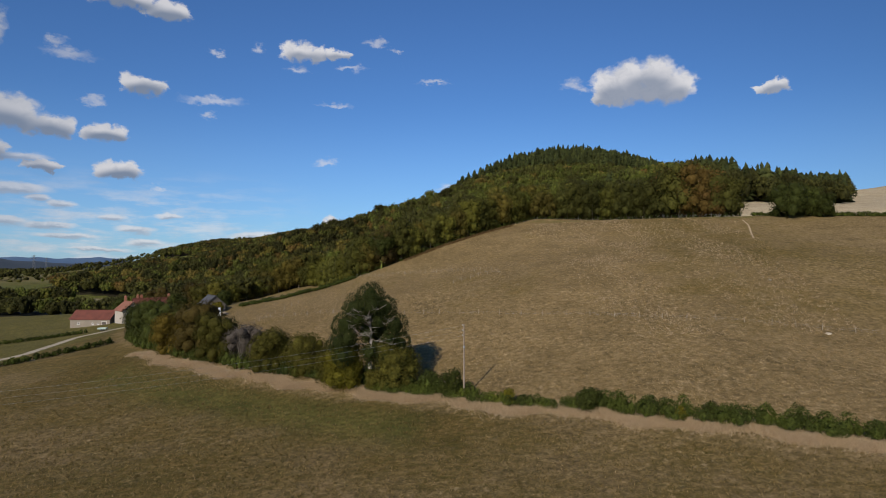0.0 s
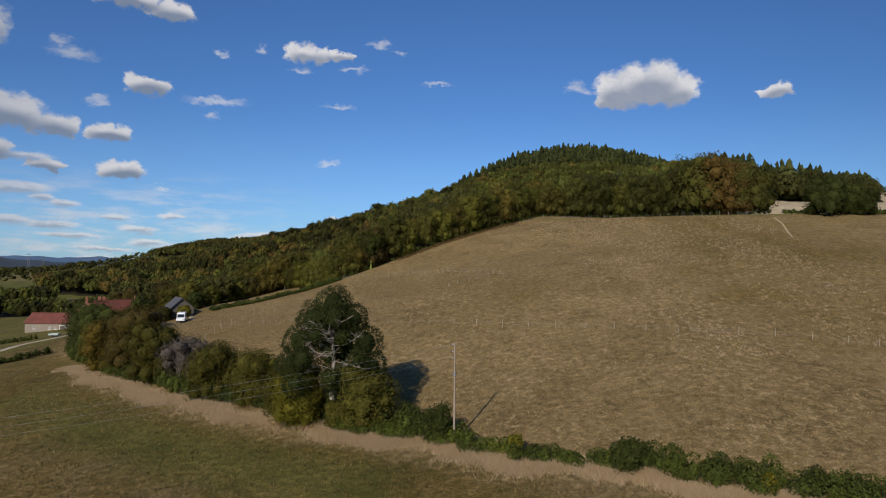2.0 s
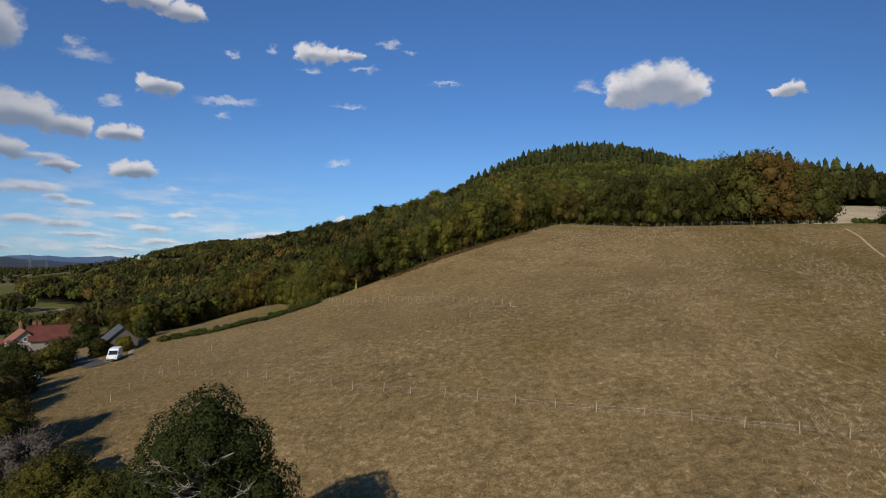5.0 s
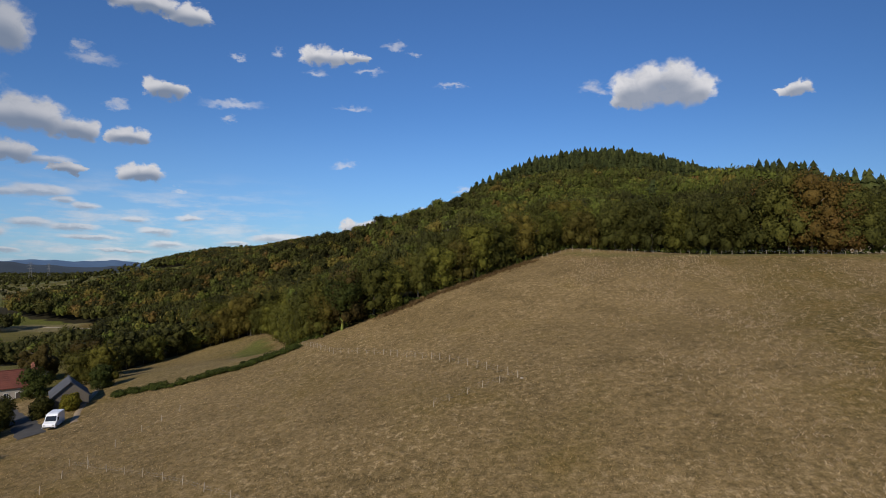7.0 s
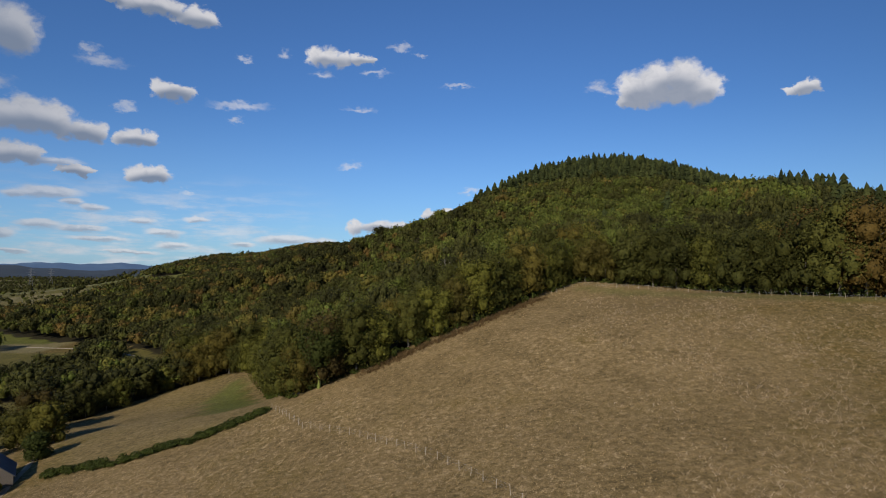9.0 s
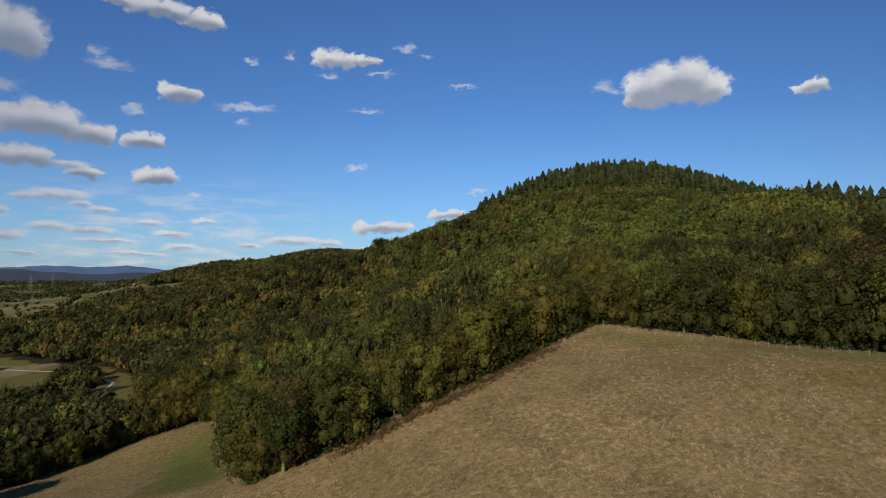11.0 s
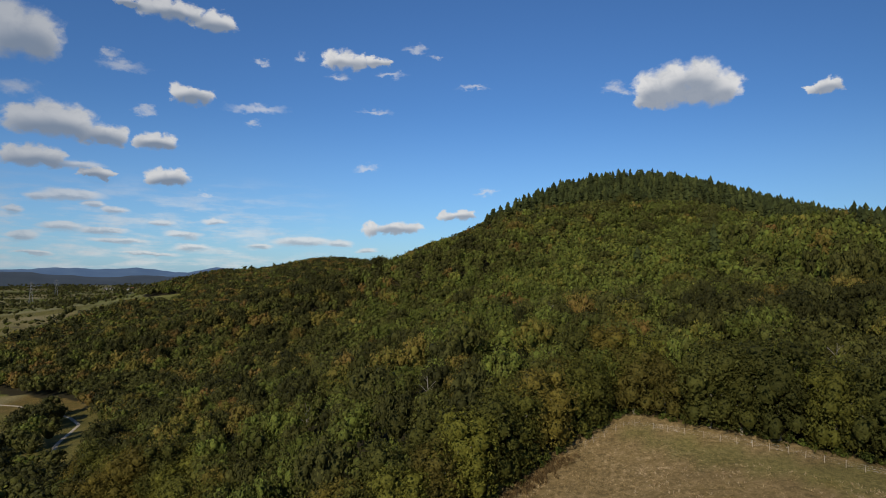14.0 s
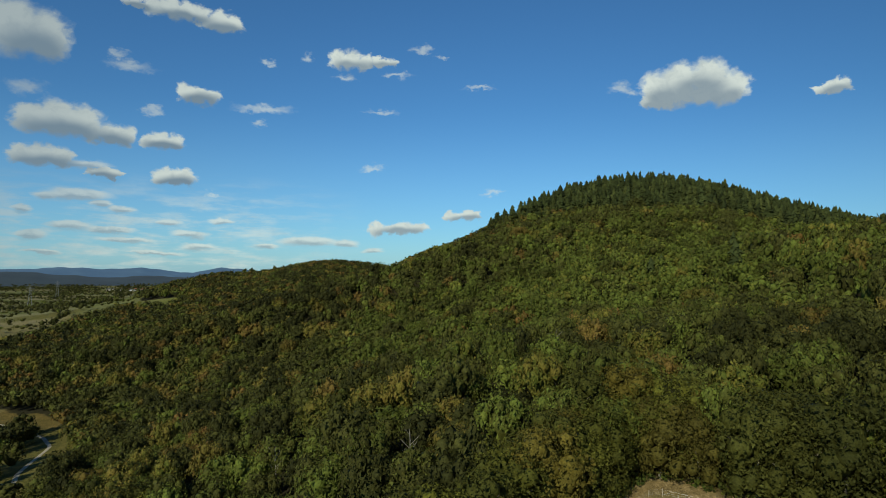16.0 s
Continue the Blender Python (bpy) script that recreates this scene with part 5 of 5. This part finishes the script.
# the tree with a bright ivy-green trunk
tree = hedge_tree(rng, -22.0, 212.2, 13.0, 11.0, DARK_GREEN, "broad dark green tree with a mossy yellow-green trunk", "broadleaf_tree", 2.6, 3000, 0.24, 16)
tree["group"] = "trees along the wood's edge"
bm = bmesh.new()
for a, b, r0, r1 in (((0, -0.9, -0.3), (0.1, -1.0, 1.9), 0.34, 0.26), ((0.1, -1.0, 1.9), (-0.7, -1.3, 3.6), 0.2, 0.12), ((0.1, -1.0, 1.9), (0.7, -1.1, 3.8), 0.18, 0.1)):
    rod(bm, a, b, r0, r1, 9)
part("mossy_stem", bm, plain("yellow_green_moss", (0.15, 0.17, 0.03), 0.95, 0, 4.0, 0.4, 0.6), tree, "stem covered in yellow-green moss")
# bare grey snags in the wood
GREY_WOOD = plain("grey_dead_wood", (0.20, 0.18, 0.155), 0.9, 0, 2.0, 0.3, 0.4)
for k, (x, y, h) in enumerate(((2, 256, 12.5), (-30, 285, 13.0), (78, 256, 12.5), (30, 300, 13.5))):
    snag = new("dead_tree")
    snag.matrix_basis = pose(x, y, ground_z(x, y), 0, 0, 77 * k)
    bm = bmesh.new()
    rod(bm, (0, 0, -0.3), (0.3, 0.2, h * 0.6), 0.15, 0.10, 7)
    rod(bm, (0.3, 0.2, h * 0.6), (0.1, 0.4, h), 0.10, 0.02, 6)
    part("trunk", bm, GREY_WOOD, snag)
    for j in range(7):
        bm = bmesh.new()
        a, z = j * 2.4, h * (0.55 + 0.05 * j)
        p = Vector((0.25, 0.25, z))
        q = p + Vector((math.cos(a) * 1.6, math.sin(a) * 1.6, 1.6))
        rod(bm, p, q, 0.06, 0.02, 5)
        rod(bm, p.lerp(q, 0.5), p.lerp(q, 0.5) + Vector((math.cos(a + 1) * 0.9, math.sin(a + 1) * 0.9, 0.8)), 0.03, 0.01, 4)
        part("branch", bm, GREY_WOOD, snag)
    tagged(snag, "bare bleached dead tree standing in the wood", "tree", "dead trees in the wood")
# lone firs among the broad-leaved trees
fir = new("fir_tree")
bm = bmesh.new()
rod(bm, (0, 0, -0.5), (0, 0, 0.95), 0.02, 0.004, 6)
part("trunk", bm, BARK, fir)
v, f, _ = fir_template(rng, 13, 14)
crown = new("crown", mesh_of("crown", v, f, LEAF_FIR, np.full(len(v), 0.3), smooth=True))
crown.parent = fir
tagged(fir, "lone dark fir standing above the broadleaf wood", "tree", "lone firs in the wood")
for k, (x, y, h) in enumerate(((116.7, 414.3, 20.0), (86, 427, 16.0), (93, 436, 14.0), (126, 440, 17.0), (150, 455, 15.0))):
    m = pose(x, y, ground_z(x, y), 0, 0, 50 * k) @ Matrix.Diagonal((h * 1.15, h * 1.15, h, 1))
    ob = fir if k == 0 else copy_thing(fir, m)
    ob.matrix_basis = m
# the oaks at the top of the field
for x, y, h, w in ((121, 206, 13.0, 14.5), (128.5, 209, 11.5, 11.5), (132.5, 205, 8.5, 7.5)):
    tree = hedge_tree(rng, x, y, h, w, DARK_GREEN, "dark green oak standing at the top of the field", "field_oak_tree", 0.5, 4600, 0.17, 24)
    tree["group"] = "oaks at the top of the field"
hedge_strip("hilltop_hedge", [(112, 214), (123, 211), (140, 206.5), (158, 204), (190, 206)], 1.8, 0.8, 1.6, LEAF_HEDGE, "low dark hedge along the top of the field", 4000, 0.3, 37, 0.3)


# ---- fences ----
def post_mesh(name, high, wide):
    bm = bmesh.new()
    box(bm, -wide / 2, wide / 2, -wide / 2, wide / 2, -0.3, high)
    for v in bm.verts:
        if v.co.z > 0:
            v.co.x *= 0.8
            v.co.y *= 0.8
    bmesh.ops.bevel(bm, geom=[e for e in bm.edges if e.calc_length() > 0.5], offset=wide * 0.2, segments=1, affect="EDGES")
    me = bpy.data.meshes.new(name)
    bm.to_mesh(me)
    bm.free()
    me.materials.append(POST_WOOD)
    return me


def fence(line, gap, high, wide, label, seed, wires=3):
    r = random.Random(seed)
    meshes = [post_mesh("post", high * k, wide) for k in (0.94, 1.0, 1.08)]
    x0, y0 = line[0]
    thing = new("fence")
    thing.matrix_basis = pose(x0, y0, ground_z(x0, y0))
    back = thing.matrix_basis.inverted()
    heads = []
    left = 0.0
    for (ax, ay), (bx, by) in zip(line, line[1:]):
        length = math.hypot(bx - ax, by - ay)
        while left < length:
            t = left / length
            x, y = ax + (bx - ax) * t + r.uniform(-0.1, 0.1), ay + (by - ay) * t + r.uniform(-0.1, 0.1)
            ob = new("post", r.choice(meshes))
            ob.parent = thing
            ob.matrix_basis = back @ pose(x, y, ground_z(x, y), r.uniform(-5, 5), r.uniform(-5, 5), r.uniform(0, 90))
            heads.append(Vector((x, y, ground_z(x, y))))
            left += gap * r.uniform(0.85, 1.15)
        left -= length
    for k in range(wires):
        bm = bmesh.new()
        z = high * (0.35 + 0.28 * k)
        for p, q in zip(heads, heads[1:]):
            rod(bm, back @ (p + Vector((0, 0, z))), back @ (q + Vector((0, 0, z))), 0.004, 0.004, 3)
        part("wire", bm, STEEL, thing, "thin steel wire")
    return tagged(thing, label, "fence")


fence([(-30, 206.5), (-19.7, 191.1), (-9, 182.8), (2.5, 171.9), (9.2, 162.8), (14.2, 155.6)], 2.3, 1.15, 0.09, "wire fence on pale split chestnut posts across the slope", 1)
fence([(14.2, 155.6), (9.3, 153.6), (2, 149)], 2.6, 1.0, 0.10, "short end of wire fence on pale posts", 2)
fence([(-47.4, 151.3), (-28, 140), (-9.7, 127.6), (-1.8, 124), (6.3, 119.8), (14.5, 115.6), (23.1, 111.6), (31.3, 107), (40.1, 103.5), (50.1, 102.3), (66, 98), (84, 92)], 4.3, 1.05, 0.09,
      "thin wire fence on short pale posts along the lower field", 3, 2)
fence([(-45, 137.4), (-45.5, 148), (-44, 160), (-42, 172)], 5.0, 1.1, 0.11, "line of pale wooden posts in the grass", 4, 1)
fence([(30, 244.6), (38.6, 251.6), (50, 245.6), (61, 239), (69.5, 231), (86.5, 218), (100, 211.2), (111, 212.5)], 2.6, 1.1, 0.075,
      "wire fence on pale posts along the wood's edge", 5)

# ---- the power line ----
def utility_pole(x, y, high, label):
    pole = new("utility_pole")
    pole.matrix_basis = pose(x, y, ground_z(x, y), 0, 0, 20)
    bm = bmesh.new()
    for k in range(4):
        a, b = high * k / 4, high * (k + 1) / 4
        rod(bm, (0, 0, a - (0.8 if k == 0 else 0)), (0, 0, b), 0.125 - 0.014 * k, 0.111 - 0.014 * k, 12)
    part("mast", bm, POLE_WOOD, pole)
    for k, z in enumerate((high - 0.15, high - 0.85, high - 1.55)):
        bm = bmesh.new()
        rod(bm, (0, 0, z), (-0.22, 0, z + 0.02), 0.025, 0.025, 6)
        rod(bm, (-0.22, 0, z), (-0.22, 0, z + 0.16), 0.06, 0.045, 8)
        part("insulator", bm, STEEL, pole, "small grey insulator")
    bm = bmesh.new()
    rod(bm, (0, 0, high - 3.3), (0, 0, high - 3.0), 0.16, 0.16, 10)
    part("clamp", bm, STEEL, pole, "dark steel clamp")
    return tagged(pole, label, "utility pole", "poles of the power line")


PX, PY, PH = 2.9, 82.0, 10.0
utility_pole(PX, PY, PH, "bare weathered wooden utility pole in the hedge")
utility_pole(-72, 52, 10.0, "weathered wooden utility pole in the meadow")
for k in range(3):
    bm = bmesh.new()
    a = Vector((PX, PY, ground_z(PX, PY) + PH - 0.15 - 0.7 * k))
    b = Vector((-72, 52, ground_z(-72, 52) + PH - 0.15 - 0.7 * k))
    pts = []
    for i in range(25):
        t = i / 24
        p = a.lerp(b, t)
        p.z -= 4 * 1.6 * t * (1 - t)
        pts.append(p)
    rings = [[bm.verts.new(p + Vector((0, 0.008 * math.cos(a), 0.008 * math.sin(a)))) for a in (0.0, 2.1, 4.2)] for p in pts]
    for one, two in zip(rings, rings[1:]):
        for i in range(3):
            bm.faces.new((one[i], one[(i + 1) % 3], two[(i + 1) % 3], two[i]))
    ob = part("overhead_wire", bm, STEEL, None)
    tagged(ob, "thin sagging overhead wire between two poles", "cable", "wires of the power line")

# stones in the field
rng = np.random.default_rng(61)
for x, y, w in ((62.9, 96.8, 1.0), (69.8, 126.2, 0.7), (14.8, 155.0, 0.6)):
    bm = bmesh.new()
    bmesh.ops.create_icosphere(bm, subdivisions=2, radius=w / 2)
    for v in bm.verts:
        v.co *= rng.uniform(0.8, 1.15)
        v.co.z *= 0.5
    ob = part("field_stone", bm, GRAVEL, None)
    ob.matrix_basis = pose(x, y, ground_z(x, y) + 0.05, 0, 0, rng.uniform(0, 360))
    tagged(ob, "pale grey stone lying in the dry grass", "stone", "stones in the field")


# ---- the valley and the distance ----
rng = np.random.default_rng(71)
tiny_t = [broad_template(rng, 6, 0.13, 2, 3, 5, 1) for _ in range(4)]
xs1, ys1 = [], []
for _ in range(270):                                    # hedgerows with trees
    x0, y0 = rng.uniform(-1700, -330), rng.uniform(520, 2300)
    a = rng.choice([0.38, 1.95]) + rng.normal(0, 0.18)
    m = int(rng.integers(8, 26))
    s = np.cumsum(rng.uniform(5, 16, m))
    xs1.append(x0 + np.cos(a) * s), ys1.append(y0 + np.sin(a) * s)
for _ in range(60):                                    # copses
    x0, y0, r0 = rng.uniform(-1800, -420), rng.uniform(700, 2600), rng.uniform(18, 60)
    m = int(rng.integers(20, 60))
    xs1.append(x0 + rng.normal(0, r0, m)), ys1.append(y0 + rng.normal(0, r0 * 0.5, m))
for x0, y0, rx, ry, m in ((-1250, 1150, 150, 60, 220), (-1500, 1500, 180, 60, 200), (-620, 760, 30, 80, 60), (-700, 1000, 40, 60, 60), (-1600, 2300, 300, 60, 200)):
    xs1.append(x0 + rng.normal(0, rx, m)), ys1.append(y0 + rng.normal(0, ry, m))
x, y = np.concatenate(xs1), np.concatenate(ys1)
clear = ~inside(WOOD, x, y) & ((x < -480) | (y > 480))
x, y = x[clear], y[clear]
v, f, t, slot = plant(tiny_t, rng, x, y, rng.uniform(6, 14, len(x)), rng.uniform(7, 13, len(x)), np.clip(rng.normal(0.06, 0.12, len(x)), 0, 1))
tagged(new("valley_trees", mesh_of("valley_trees", v, f, LEAF_WOOD, t, None, True)), "hedgerow trees and copses across the valley", "trees", kind="stuff")

# the village
village = []
for k in range(16):
    a = gabled("village_house", -1215 + 21 * (k % 8) + rng.uniform(-7, 7), 2010 + 24 * (k // 8) + rng.uniform(-9, 9), 0.0, rng.uniform(-30, 30), rng.uniform(10, 17), 8.0, 4.5, 7.5,
               FRAME if k % 3 else LIME, TILE_ORANGE if k % 2 else SLATE, "distant white village house with a tiled roof")
    a["group"] = "houses of the distant village"


PYLON_STEEL = plain("dull_grey_steel", (0.16, 0.165, 0.17), 0.7, 0.0, 1.0, 0.15, 0.0)


def pylon(x, y, high):
    tower = new("pylon")
    tower.matrix_basis = pose(x, y, ground_z(x, y), 0, 0, 35)
    w = high * 0.09
    bm = bmesh.new()
    legs = [[(sx * w * k, sy * w * k, z) for k, z in ((1, -1), (0.45, high * 0.5), (0.14, high))] for sx in (-1, 1) for sy in (-1, 1)]
    for leg in legs:
        for p, q in zip(leg, leg[1:]):
            rod(bm, p, q, 0.24, 0.2, 4)
    for i in range(7):
        z0, z1 = high * i / 8, high * (i + 1) / 8
        k0, k1 = (1 - 1.1 * z / high if z < high / 2 else 0.45 - 0.62 * (z / high - 0.5) for z in (z0, z1))
        for sy in (-1, 1):
            rod(bm, (-w * k0, sy * w * k0, z0), (w * k1, sy * w * k1, z1), 0.16, 0.16, 3)
            rod(bm, (sy * w * k0, -w * k0, z0), (sy * w * k1, w * k1, z1), 0.16, 0.16, 3)
    part("tower", bm, PYLON_STEEL, tower)
    for z, r in ((0.70, 5.5), (0.81, 7.0), (0.92, 4.5)):
        bm = bmesh.new()
        for s in (-1, 1):
            rod(bm, (0, 0, high * z + 1.2), (s * r, 0, high * z), 0.24, 0.14, 4)
            rod(bm, (0, 0, high * z - 0.4), (s * r, 0, high * z), 0.24, 0.14, 4)
        part("crossarm", bm, PYLON_STEEL, tower)
    return tagged(tower, "tall grey lattice electricity pylon in the valley", "pylon", "pylons in the valley")


pylon(-822, 1188, 44)
pylon(-1000, 1490, 44)


def far_hills(name, radius, height_of, mat, label, start=-62, stop=10):
    """A range of hills so far off that it does not shift."""
    bearings = np.radians(np.linspace(start, stop, 220))
    tops = np.array([height_of(math.degrees(b)) for b in bearings])
    rows = []
    for k in range(7):
        r = radius - 420 * (1 - k / 6)
        rows.append(np.column_stack([r * np.sin(bearings), r * np.cos(bearings), -6 + (tops + 6) * math.sin(k / 6 * math.pi / 2)]))
    v = np.stack(rows, 1).reshape(-1, 3)
    idx = np.arange(len(v)).reshape(-1, 7)
    q = np.stack([idx[:-1, :-1], idx[1:, :-1], idx[1:, 1:], idx[:-1, 1:]], -1).reshape(-1, 4)
    return tagged(new(name, mesh_of(name, v, q, mat, smooth=True)), label, "hills", kind="structure")


# far woods; the haze before them is put in as a bluish emission
def distance(name, colour, haze_colour, haze_glow):
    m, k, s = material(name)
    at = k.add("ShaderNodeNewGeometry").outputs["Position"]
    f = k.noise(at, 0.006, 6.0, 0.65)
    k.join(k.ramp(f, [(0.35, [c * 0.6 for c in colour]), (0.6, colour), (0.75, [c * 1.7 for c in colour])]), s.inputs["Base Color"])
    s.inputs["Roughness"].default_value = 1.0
    s.inputs["Emission Color"].default_value = (*haze_colour, 1)
    s.inputs["Emission Strength"].default_value = haze_glow
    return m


def ridge(seed, base, swing, scale):
    return lambda b: base + swing * noise.fractal((b * scale, seed, 0.0), 0.8, 2.0, 4)


# the blue of both ranges is painted haze, stronger on the farther one
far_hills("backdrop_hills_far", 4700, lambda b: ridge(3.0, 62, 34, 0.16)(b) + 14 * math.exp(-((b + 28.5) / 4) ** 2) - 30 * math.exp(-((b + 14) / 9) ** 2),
          distance("far_woods_blue_haze", (0.030, 0.045, 0.050), (0.040, 0.085, 0.190), 0.75), "distant wooded hills on the horizon with painted blue haze")
far_hills("backdrop_hills_near", 3300, lambda b: ridge(9.0, 22, 20, 0.13)(b) + 34 * math.exp(-((b + 40) / 8) ** 2), distance("far_dark_woods_haze", (0.016, 0.022, 0.022), (0.016, 0.030, 0.060), 0.45), "dark wooded hills across the valley")
